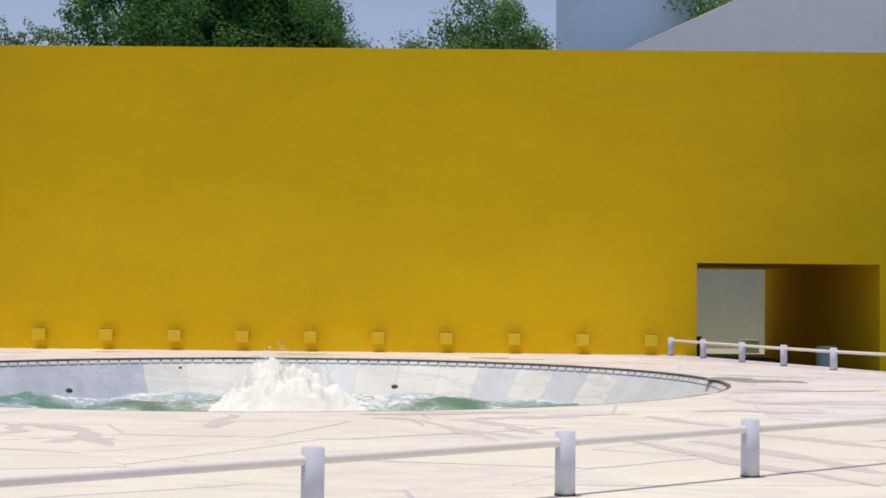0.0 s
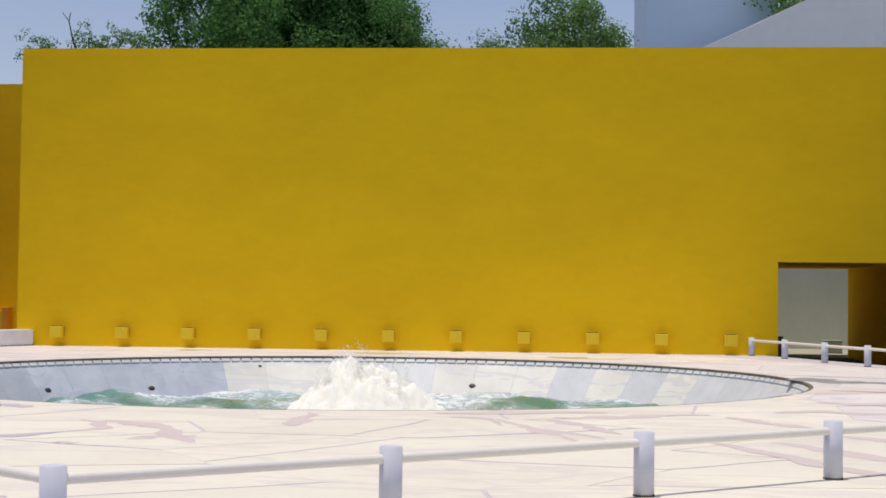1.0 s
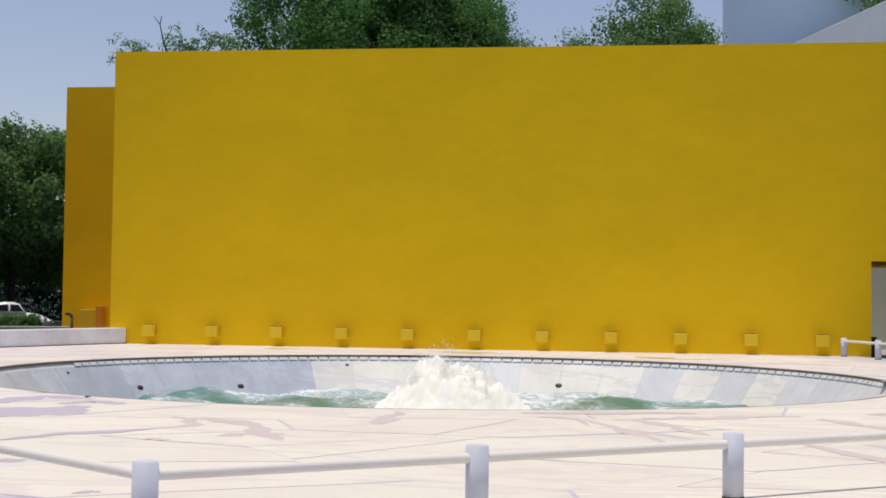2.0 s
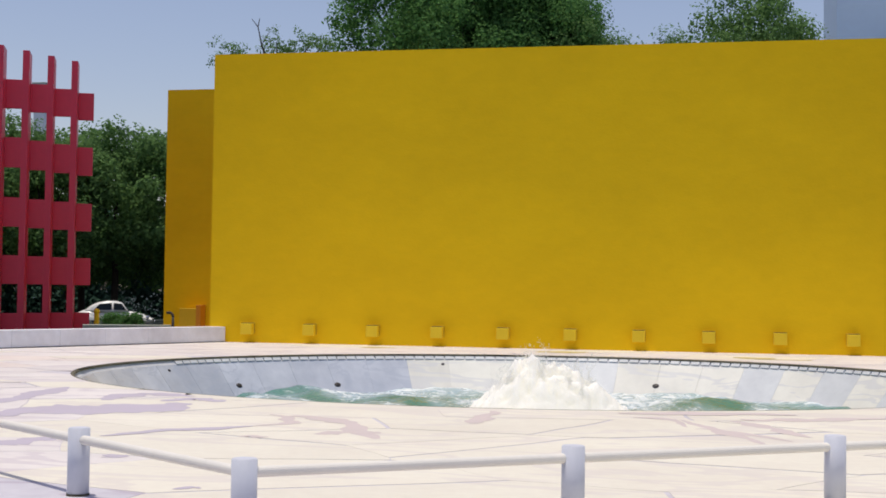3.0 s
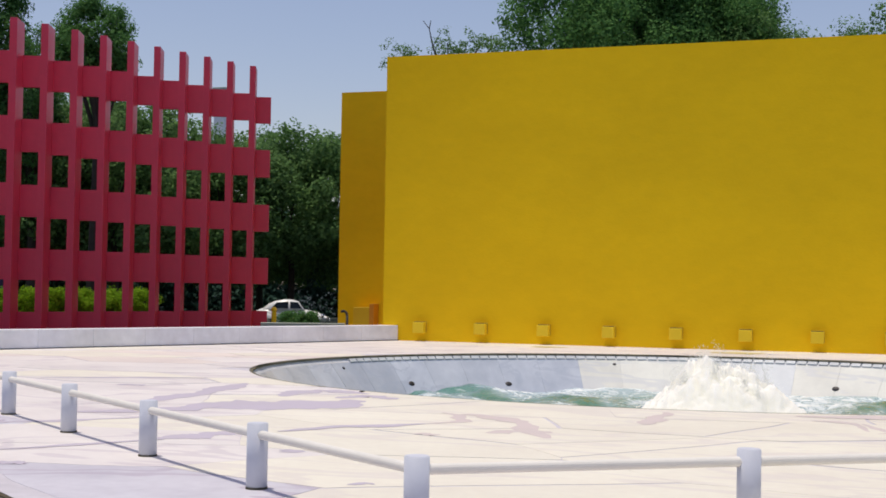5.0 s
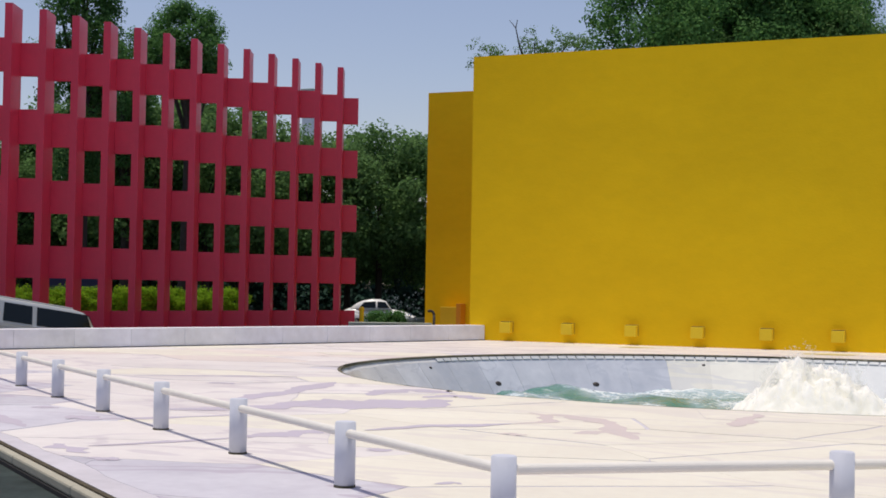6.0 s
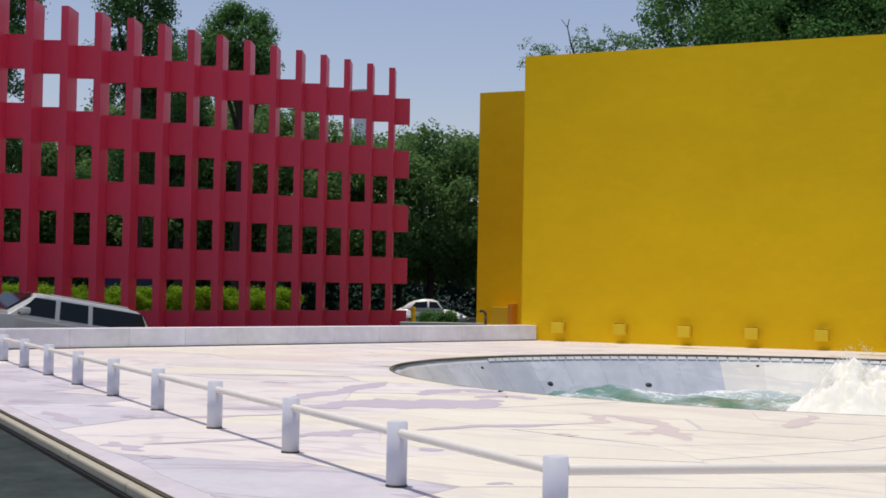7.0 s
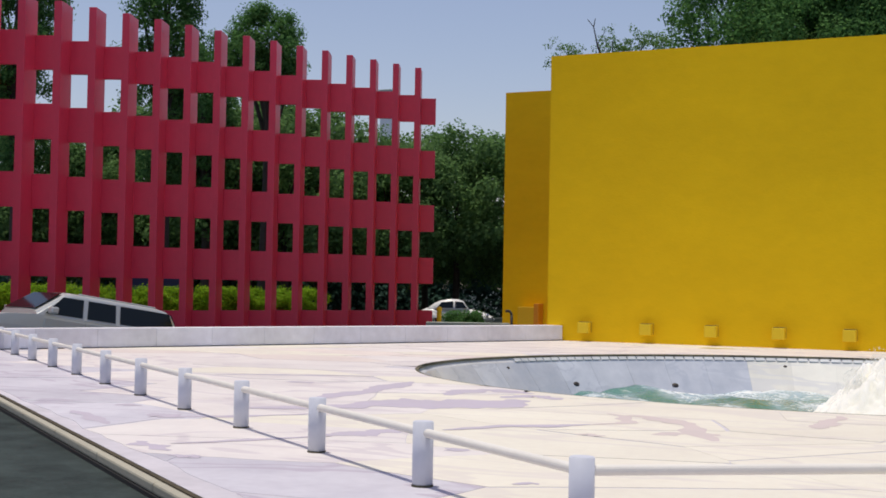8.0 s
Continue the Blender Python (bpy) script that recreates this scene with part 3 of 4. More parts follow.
# ---------------------------------------------------------------- fountain splash
def build_splash():
    th = thing("fountain_splash", pose(-3.3, 25.2, -0.8), "white foaming water burst in the middle of the fountain", "splash")
    rnd = random.Random(4)
    verts, faces = [(0, 0, 1.0)], []
    nr, na = 56, 120

    def height(x, y):
        r = math.hypot(x * 0.9, y)
        h = 0.66 * math.exp(-(r / 1.0) ** 3) + 0.22 * math.exp(-(math.hypot(x + 0.1, y) / 0.5) ** 2) + 0.16 * math.exp(-(math.hypot(x + 0.6, y - 0.1) / 0.35) ** 2)
        h += 0.34 * math.exp(-(math.hypot((x - 1.3) * 0.7, y) / 0.5) ** 2) + 0.12 * math.exp(-(math.hypot(x + 1.3, y) / 0.35) ** 2)
        k = noise.fractal(Vector((x * 2.6, y * 2.6, 2.0)), 0.9, 2.1, 5)
        return h * (1.0 + 0.25 * k) + 0.06 * noise.noise(Vector((x * 9, y * 9, 5))) * min(1, h * 4)

    for r in range(1, nr + 1):
        f = 2.1 * r / nr
        for i in range(na):
            a = 2 * math.pi * i / na
            x, y = math.cos(a) * f, math.sin(a) * f
            verts.append((x, y, height(x, y) - 0.10 * (f / 2.1) ** 4))
    verts[0] = (0, 0, height(0, 0))
    for i in range(na):
        faces.append((0, 1 + i, 1 + (i + 1) % na))
    for r in range(nr - 1):
        for i in range(na):
            j = (i + 1) % na
            faces.append((1 + r * na + i, 1 + (r + 1) * na + i, 1 + (r + 1) * na + j, 1 + r * na + j))
    th.scale = (0.9, 1.0, 1.12)
    from_data("foam_mound", verts, faces, FOAM, th, smooth=True)
    # droplets thrown up round the mound
    verts, faces = [], []
    tet = ((1, 0, 0), (-1, 0, 0), (0, 1, 0), (0, -1, 0), (0, 0, 1), (0, 0, -1))
    octa = ((0, 2, 4), (2, 1, 4), (1, 3, 4), (3, 0, 4), (2, 0, 5), (1, 2, 5), (3, 1, 5), (0, 3, 5))
    strands = [(rnd.uniform(-1.0, 1.2), rnd.uniform(-0.5, 0.4), rnd.uniform(0.10, 0.34) * (1.6 if k > 7 else 1.0), rnd.uniform(-0.5, 0.5)) for k in range(11)]
    for k in range(6500):
        if k % 4 == 0:
            # thin jets thrown up from the crest
            sx, sy, top, lean = strands[rnd.randrange(11)]
            u = rnd.random() ** 1.6
            x, y = sx + lean * u * top + rnd.gauss(0, 0.03 + 0.05 * u), sy + rnd.gauss(0, 0.04)
            lift, r = u * top, rnd.uniform(0.003, 0.010)
        else:
            x, y = rnd.gauss(0.05, 0.75), rnd.gauss(0, 0.5)
            lift, r = rnd.random() ** 2 * 0.12, rnd.uniform(0.003, 0.009)
        h = height(x, y)
        if h < 0.04 and k % 4:
            continue
        b = len(verts)
        verts += [(x + r * v[0], y + r * v[1], h + lift + r * v[2] * rnd.uniform(0.8, 1.7)) for v in tet]
        faces += [tuple(b + q for q in f) for f in octa]
    ob = from_data("spray", verts, faces, SPRAY, th, "fine white spray")
    tagged(ob, kind="stuff")


SPRAY = leaves("spray_white", (0.94, 0.94, 0.91), (0.97, 0.97, 0.95))
SPRAY.node_tree.nodes["Mix Shader"].inputs[0].default_value = 0.5
build_splash()


# ---------------------------------------------------------------- wall lamps
def build_lamp(m):
    th = thing("wall_uplight", m, "small square yellow metal uplight box low on the yellow wall", "wall lamp", "uplights along the yellow wall")
    bm = bmnew()
    box(bm, -0.17, 0.17, -0.30, -0.10, -0.14, 0.17, None, 0.012)
    part("housing", bm, YELLOW_LAMP, th)
    bm = bmnew()
    box(bm, -0.11, 0.11, -0.10, 0.0, -0.10, 0.10)
    part("bracket", bm, YELLOW_LAMP, th)
    bm = bmnew()
    box(bm, -0.15, 0.15, -0.28, -0.12, 0.172, 0.184)
    part("lens", bm, DARK, th, "dark glass lens on top")
    # thin darker plate that paints the lamp's soft shadow on the wall
    bm = bmnew()
    box(bm, -0.178, 0.178, -0.03, -0.004, -0.12, 0.20, None, 0.008)
    part("back_plate", bm, LAMP_SHADOW, th, "dull ochre plate standing for the lamp's shadow on the wall")
    return th


first_lamp = build_lamp(pose(5.405, WALL_Y, 0.385))
for k in range(1, 11):
    copy_thing(first_lamp, pose(5.405 - 1.865 * k, WALL_Y, 0.385))


# ---------------------------------------------------------------- kerb along the plaza's edge
def build_kerb():
    p = Vector((6.0, -1.07))
    m = Matrix(((ALONG.x, -EDGE_N.x, 0, p.x), (ALONG.y, -EDGE_N.y, 0, p.y), (0, 0, 1, 0), (0, 0, 0, 1)))
    th = thing("kerb", Matrix.Identity(4), "cream stone kerb with dark joints along the asphalt", "kerb")
    bm = bmnew()
    box(bm, 0.0, 34.6, 0.002, 0.045, -0.3, -0.004, m)
    part("joint", bm, DIRT, th, "brown dirt-filled joint")
    # solid strip; its near-black colour stands for the shade in the gutter
    bm = bmnew()
    box(bm, 0.0, 34.6, 0.04, 0.150, -0.3, -0.095, m)
    part("gutter", bm, DARK, th, "near-black strip for the shaded gutter beside the kerb")
    for i in range(18):
        bm = bmnew()
        box(bm, 1.92 * i + 0.006, 1.92 * (i + 1) - 0.006, 0.047, 0.135, -0.094, -0.008, m, 0.02)
        part("kerb_stone", bm, KERB, th)


build_kerb()


# ---------------------------------------------------------------- things round the passage and the low wall
def build_bin():
    th = thing("litter_bin", pose(10.48, 37.4, ROAD), "round teal-grey metal litter bin in the passage", "bin")
    bm = bmnew()
    tube(bm, (0, 0, 0), (0, 0, 0.81), 0.25, 0.26, 24)
    part("drum", bm, TEAL, th, smooth=False)
    bm = bmnew()
    tube(bm, (0, 0, 0.81), (0, 0, 0.86), 0.27, 0.24, 24)
    part("rim", bm, TEAL, th)
    th2 = thing("utility_box", pose(11.5, 51.6, ROAD + 0.1), "low teal-grey metal utility box beyond the passage", "utility box")
    bm = bmnew()
    box(bm, -0.34, 0.34, -0.2, 0.2, 0.0, 0.46, None, 0.02)
    part("cabinet", bm, TEAL, th2)
    bm = bmnew()
    box(bm, -0.36, 0.36, -0.22, 0.22, 0.462, 0.50, None, 0.01)
    part("lid", bm, TEAL, th2)
    th3 = thing("bollard", pose(6.86, 37.4, ROAD), "dark square bollard at the passage mouth", "bollard")
    bm = bmnew()
    box(bm, -0.11, 0.11, -0.11, 0.11, 0.0, 1.05, None, 0.02)
    part("shaft", bm, BLACK, th3)
    bm = bmnew()
    box(bm, -0.12, 0.12, -0.12, 0.12, 1.052, 1.10, None, 0.01)
    part("cap", bm, BLACK, th3)


def build_stub_things():
    th = thing("standpipe", pose(-19.5, 45.6, ROAD), "dark bent standpipe in front of the low yellow wall", "pipe")
    bm = bmnew()
    tube(bm, (0, 0, 0), (0, 0, 1.1), 0.05)
    part("riser", bm, BLACK, th, smooth=True)
    bm = bmnew()
    prev = Vector((0, 0, 1.1))
    for k in range(1, 7):
        a = radians(20 * k)
        q = Vector((-0.16 + 0.16 * math.cos(a), 0, 1.1 + 0.16 * math.sin(a)))
        tube(bm, prev, q, 0.05)
        prev = q
    part("bend", bm, BLACK, th, smooth=True)
    th = thing("orange_cabinet", pose(-18.72, 45.65, ROAD), "orange painted service cabinet against the low yellow wall", "cabinet")
    bm = bmnew()
    box(bm, -0.5, 0.16, -0.15, 0.3, 0, 1.42, None, 0.01)
    part("body", bm, ORANGE_B, th)
    bm = bmnew()
    box(bm, 0.162, 0.34, -0.2, 0.3, 0, 1.55, None, 0.01)
    part("side_post", bm, ORANGE, th)
    th = thing("marker_post", pose(-21.78, 44.1, ROAD), "short yellow marker post beside the red screen", "post")
    bm = bmnew()
    tube(bm, (0, 0, 0), (0, 0, 1.25), 0.09)
    part("shaft", bm, YELLOW_LAMP, th)
    bm = bmnew()
    bmesh.ops.create_uvsphere(bm, u_segments=12, v_segments=8, radius=0.11, matrix=Matrix.Translation((0, 0, 1.28)))
    part("knob", bm, YELLOW_LAMP, th, smooth=True)
    bm = bmnew()
    d = (Vector((-18.2, 42.4)) - Vector((-20.8, 41.1)))
    m = pose(-20.8, 41.1, 0, 0, 0, math.degrees(math.atan2(d.y, d.x)))
    box(bm, 0.0, d.length, 0, 0.3, ROAD, 0.29, m, 0.02)
    tagged(part("planter_wall", bm, GREY), "low grey concrete planter wall behind the parapet", "low wall")


ORANGE_B = material("ochre_paint", (0.68, 0.44, 0.01), 0.7, spread=0.1, bump=0.05)
build_bin()
build_stub_things()


# ---------------------------------------------------------------- trees and hedges
def leaf_mesh(name, clumps, per, size, seed, mat, flat=None):
    """One crown of many small leaves: clumps as (centre, radius)."""
    rng = np.random.default_rng(seed)
    pts, out = [], []
    for (cx, cy, cz), r in clumps:
        n = int(per * r * r) + 8
        d = rng.normal(size=(n, 3))
        d /= np.linalg.norm(d, axis=1)[:, None]
        rad = r * rng.uniform(0.45, 1.12, size=(n, 1)) * (1 + 0.25 * np.sin(d[:, :1] * 5 + cx))
        p = d * rad * (1, 1, 0.8) + (cx, cy, cz)
        pts.append(p)
        out.append(d)
    p = np.concatenate(pts)
    n = len(p)
    if flat:
        p[:, 2] = np.minimum(p[:, 2], flat + rng.normal(0, 0.025, n))
    # leaves lie along the skin of their clump, tipped upwards and a little at random
    nrm = np.concatenate(out) + (0, 0, 0.45) + rng.normal(0, 0.55, size=(n, 3))
    nrm /= np.linalg.norm(nrm, axis=1)[:, None]
    a = np.cross(nrm, rng.normal(size=(n, 3)))
    a /= np.linalg.norm(a, axis=1)[:, None]
    b = np.cross(nrm, a)
    s = size * rng.uniform(0.6, 1.4, size=(n, 1))
    v = np.stack([p - a * s, p + b * s * 0.55, p + a * s, p - b * s * 0.55], 1).reshape(-1, 3)
    me = bpy.data.meshes.new(name)
    me.from_pydata(v.tolist(), [], np.arange(4 * n).reshape(n, 4).tolist())
    me.materials.append(mat)
    return me


def crown_clumps(rnd, rx, rz, z, count, lo=0.5, hi=1.1):
    out = []
    for _ in range(count):
        while True:
            p = Vector((rnd.uniform(-1, 1), rnd.uniform(-1, 1), rnd.uniform(-1, 1)))
            if 0.05 < p.length < 1.0:
                break
        k = p.length ** -0.25
        out.append(((p.x * rx * k, p.y * rx * k, z + p.z * rz * k), rnd.uniform(lo, hi)))
    return out


def build_tree(name, label, seed, height, rx, rz, mat, count, per=90, size=0.15, lo=0.5, hi=1.1, bare=0, tufts=()):
    rnd = random.Random(seed)
    th = thing(name, Matrix.Identity(4), label, "tree")
    z = height - rz
    clumps = crown_clumps(rnd, rx, rz, z, count, lo, hi)
    for x, top_z, r in tufts:
        clumps += [((x + rnd.gauss(0, 0.45 * r), rnd.gauss(0, 0.5), top_z - r + rnd.gauss(0, 0.3 * r)), rnd.uniform(0.2, 0.4) * r) for _ in range(14)]
    bm = bmnew()
    top = Vector((rnd.uniform(-0.3, 0.3), rnd.uniform(-0.3, 0.3), z - rz * 0.2))
    r0 = 0.021 * height
    mid = top * 0.5 + Vector((0.15, -0.1, 0))
    tube(bm, (0, 0, -0.3), mid, r0, r0 * 0.75, 10)
    tube(bm, mid, top, r0 * 0.75, r0 * 0.5, 10)
    for (c, r) in clumps[: min(len(clumps), 22)]:
        base = mid.lerp(top, rnd.uniform(0.3, 1.0))
        elbow = base.lerp(Vector(c), 0.5) + Vector((0, 0, rnd.uniform(-0.3, 0.4)))
        tube(bm, base, elbow, r0 * 0.35, r0 * 0.2, 6)
        tube(bm, elbow, c, r0 * 0.2, r0 * 0.06, 6)
    for _ in range(bare):
        q = Vector((rnd.uniform(-0.8, 0.8) * rx, 0, height + rnd.uniform(-0.2, 0.9)))
        e = top.lerp(q, 0.6) + Vector((0.3, 0, 0))
        tube(bm, top, e, r0 * 0.3, r0 * 0.16, 6)
        tube(bm, e, q, r0 * 0.16, r0 * 0.05, 6)
    for x, top_z, r in tufts:
        tube(bm, top, (x, 0, top_z - r), r0 * 0.3, r0 * 0.1, 6)
    if tufts:
        # a bare, forked dead twig
        fork = Vector((-0.45, 0, height + 0.6))
        for p, q, r in (((top.x, 0, top.z), fork, 0.06), (fork, (-0.62, 0, height + 1.35), 0.035), ((-0.62, 0, height + 1.35), (-0.55, 0, height + 1.7), 0.025), ((-0.62, 0, height + 1.35), (-0.9, 0, height + 1.7), 0.02), (fork, (-0.1, 0, height + 1.15), 0.02)):
            tube(bm, p, q, r, r * 0.6, 6)
    part("trunk", bm, BARK, th)
    crown = new("crown", leaf_mesh("crown", clumps, per, size, seed, mat))
    crown.parent = th
    return th


def at(yaw, dist, z=ROAD, turn=0.0, scale=1.0):
    a = radians(yaw)
    return pose(-math.sin(a) * dist, math.cos(a) * dist, z, 0, 0, turn) @ Matrix.Scale(scale, 4)


def plant(tree, spots):
    """The first spot takes the tree itself, the others copies."""
    for i, (yaw, dist, turn, scale) in enumerate(spots):
        m = at(yaw, dist, ROAD, turn, 1.0)
        if i == 0:
            tree.matrix_world = m
        else:
            c = copy_thing(tree, m)
            c.scale = (scale, scale, scale)


big = build_tree("broadleaf_tree", "large dense broadleaf tree behind the yellow wall", 11, 19.0, 4.6, 5.6, LEAF_A, 90, 560, 0.085, 0.8, 1.5)
mixed = build_tree("broadleaf_tree", "lighter green broadleaf tree behind the yellow wall", 12, 15.2, 3.0, 4.2, LEAF_B, 80, 640, 0.078, 0.6, 1.1)
thin = build_tree("sparse_tree", "sparse young tree with bare twigs above the yellow wall", 13, 11.7, 2.2, 1.2, LEAF_B, 26, 420, 0.055, 0.3, 0.55, bare=0, tufts=((-2.1, 12.75, 0.85), (-1.5, 12.7, 0.75), (0.2, 13.2, 0.8), (0.75, 12.9, 0.75), (1.7, 13.2, 0.85), (2.2, 12.8, 0.6)))
round_tree = build_tree("round_tree", "tall tree with a rounded dense crown behind the red screen", 14, 15.0, 1.85, 2.2, LEAF_A, 120, 640, 0.075, 0.4, 0.7)
tall = build_tree("tall_tree", "tall slim dark green tree behind the red screen", 15, 19.0, 1.6, 6.5, LEAF_A, 110, 560, 0.08, 0.5, 0.85)
shade = build_tree("shade_tree", "dense dark green tree beside the driveway", 16, 11.6, 4.2, 4.6, LEAF_B, 100, 270, 0.125, 0.7, 1.3)
plant(big, [(11.8, 58, 0, 1), (9.0, 60, 100, 0.98), (7.5, 58, 210, 0.80), (9.9, 64, 40, 1.05)])
plant(mixed, [(-1.5, 57, 0, 1), (1.1, 59, 130, 0.90), (-2.6, 60, 250, 0.93), (6.0, 57, 60, 0.9), (11.9, 57, 200, 0.88), (-11.6, 67, 20, 1.3)])
plant(thin, [(19.2, 55, 0, 1)])
plant(round_tree, [(33.9, 62, 0, 1)])
plant(tall, [(38.2, 60, 0, 1), (36.3, 70, 80, 0.8), (44.0, 56, 120, 0.95)])
plant(shade, [(25.6, 79, 0, 1), (22.8, 80, 70, 0.98), (28.4, 77, 140, 0.92), (31.6, 79, 210, 1.08), (34.4, 78, 280, 1.12), (37.6, 80, 30, 1.15), (33.0, 72, 50, 1.02), (36.0, 73, 170, 1.05),
              (40.8, 78, 100, 0.85), (44.2, 76, 160, 0.98), (47.6, 72, 230, 1.0), (20.0, 84, 10, 1.0), (26.9, 88, 190, 1.05), (32.8, 90, 300, 1.0), (39.2, 92, 20, 1.0)])


def build_hedge(name, label, p, q, width, height, mat, seed, base):
    rnd = random.Random(seed)
    p, q = Vector(p), Vector(q)
    d = q - p
    L = d.length
    clumps = []
    n = int(L * 6)
    for i in range(n):
        s = L * (i + 0.5) / n
        for k in range(9):
            clumps.append(((s, rnd.uniform(-0.45, 0.45) * width, height * rnd.uniform(0.36, 0.88)), rnd.uniform(0.2, 0.3)))
    th = thing(name, pose(p.x, p.y, base, 0, 0, math.degrees(math.atan2(d.y, d.x))), label, "hedge")
    ob = new("foliage", leaf_mesh("foliage", clumps, 2300, 0.038, seed, mat, height))
    ob.parent = th
    bm = bmnew()
    for i in range(int(L / 0.6)):
        tube(bm, (0.3 + i * 0.6, 0, 0), (0.3 + i * 0.6 + rnd.uniform(-0.1, 0.1), 0, height * 0.5), 0.03, 0.02, 6)
    part("stems", bm, BARK, th)


away = Vector((-LAT_DIR.y, LAT_DIR.x))
h0 = LAT_END + away * 5.0 - LAT_DIR * 1.7
h1 = LAT_END + away * 5.0 - LAT_DIR * 27.0
build_hedge("clipped_hedge", "bright green clipped hedge behind the red screen", h0, h1, 1.3, 2.1, HEDGE, 5, ROAD)
build_hedge("low_hedge", "low dark green hedge beside the driveway", (-24.1, 49.4), (-22.75, 50.0), 0.9, 1.15, LEAF_A, 6, ROAD)


def build_far_woods():
    rnd = random.Random(9)
    clumps = []
    for i in range(560):
        yaw = radians(rnd.uniform(20, 50))
        dist = rnd.uniform(96, 104)
        clumps.append(((-math.sin(yaw) * dist, math.cos(yaw) * dist, rnd.uniform(-0.4, 7.5)), rnd.uniform(1.2, 2.4)))
    ob = new("far_woods", leaf_mesh("far_woods", clumps, 90, 0.17, 3, WOODS_LEAF))
    tagged(ob, "dark dense thicket of shrubs and trees in the distance", "woods", kind="stuff")


build_far_woods()


POLE = material("weathered_concrete", (0.16, 0.18, 0.19), 0.9, spread=0.15, bump=0.2)


def build_far_things():
    th = thing("concrete_pole", at(42.3, 88), "tall plain grey concrete utility pole", "pole")
    bm = bmnew()
    tube(bm, (0, 0, 0), (0, 0, 27), 0.32, 0.26, 14)
    part("shaft", bm, POLE, th, smooth=True)
    bm = bmnew()
    box(bm, -1.1, 1.1, -0.08, 0.08, 25.9, 26.1)
    part("crossarm", bm, POLE, th)
    th = thing("far_tower", at(28.68, 130), "distant slim white tower beyond the trees", "tower")
    bm = bmnew()
    box(bm, -0.55, 0.55, -0.55, 0.55, 0, 20.9, None, 0.05)
    part("shaft", bm, SLOPE, th)
    bm = bmnew()
    box(bm, -0.7, 0.7, -0.7, 0.7, 20.9, 21.4, None, 0.05)
    part("cap", bm, GREY, th)


build_far_things()


def build_sign():
    """Dark blue board on two posts, its top just over the clipped hedge."""
    p = LAT_END + away * 8.0 - LAT_DIR * 6.4
    th = thing("sign_board", pose(p.x, p.y, ROAD, 0, 0, math.degrees(math.atan2(LAT_DIR.y, LAT_DIR.x))), "dark blue plain sign board behind the clipped hedge", "sign")
    bm = bmnew()
    box(bm, -2.4, 0.4, -0.04, 0.04, 1.5, 2.62, None, 0.01)
    part("board", bm, BLUE, th)
    for x in (-2.1, 0.1):
        bm = bmnew()
        tube(bm, (x, 0.07, 0), (x, 0.07, 2.5), 0.03)
        part("post", bm, POLE, th)


BLUE = material("blue_paint", (0.02, 0.05, 0.16), 0.5, spread=0.1, bump=0.03)
build_sign()


# ---------------------------------------------------------------- cars
def loft(sections):
    """A closed shell through cross-sections along x: each (x, half widths and heights from sill to roof)."""
    bm = bmnew()
    rings = []
    for x, prof in sections:
        ring = [bm.verts.new((x, -w, z)) for w, z in prof] + [bm.verts.new((x, w, z)) for w, z in reversed(prof)]
        rings.append(ring)
    for a, b in zip(rings, rings[1:]):
        n = len(a)
        for i in range(n):
            j = (i + 1) % n
            bm.faces.new((a[i], a[j], b[j], b[i]))
    bm.faces.new(rings[0])
    bm.faces.new(list(reversed(rings[-1])))
    bmesh.ops.recalc_face_normals(bm, faces=bm.faces)
    return bm


def wheel(th, x, y, r, w):
    bm = bmnew()
    tube(bm, (x, y - w / 2, r), (x, y + w / 2, r), r, sides=28)
    bmesh.ops.bevel(bm, geom=[e for e in bm.edges if abs(e.verts[0].co.y - e.verts[1].co.y) < 0.01], offset=0.03, segments=2, affect="EDGES")
    t = part("wheel", bm, BLACK, th)
    bm = bmnew()
    side = 1 if y > 0 else -1
    tube(bm, (x, y + side * (w / 2 - 0.02), r), (x, y + side * (w / 2 + 0.012), r), r * 0.6, r * 0.55, 20)
    part("rim", bm, CHROME, t)


def pane(th, name, pts, thick=0.012, mat=None):
    """A thin glass or trim plate through a planar outline."""
    bm = bmnew()
    vs = [bm.verts.new(p) for p in pts]
    f = bm.faces.new(vs)
    bm.normal_update()
    nrm = f.normal.copy()
    r = bmesh.ops.extrude_face_region(bm, geom=[f])
    bmesh.ops.translate(bm, vec=nrm * thick, verts=[v for v in r["geom"] if isinstance(v, bmesh.types.BMVert)])
    bmesh.ops.recalc_face_normals(bm, faces=bm.faces)
    return part(name, bm, mat or CAR_GLASS, th)


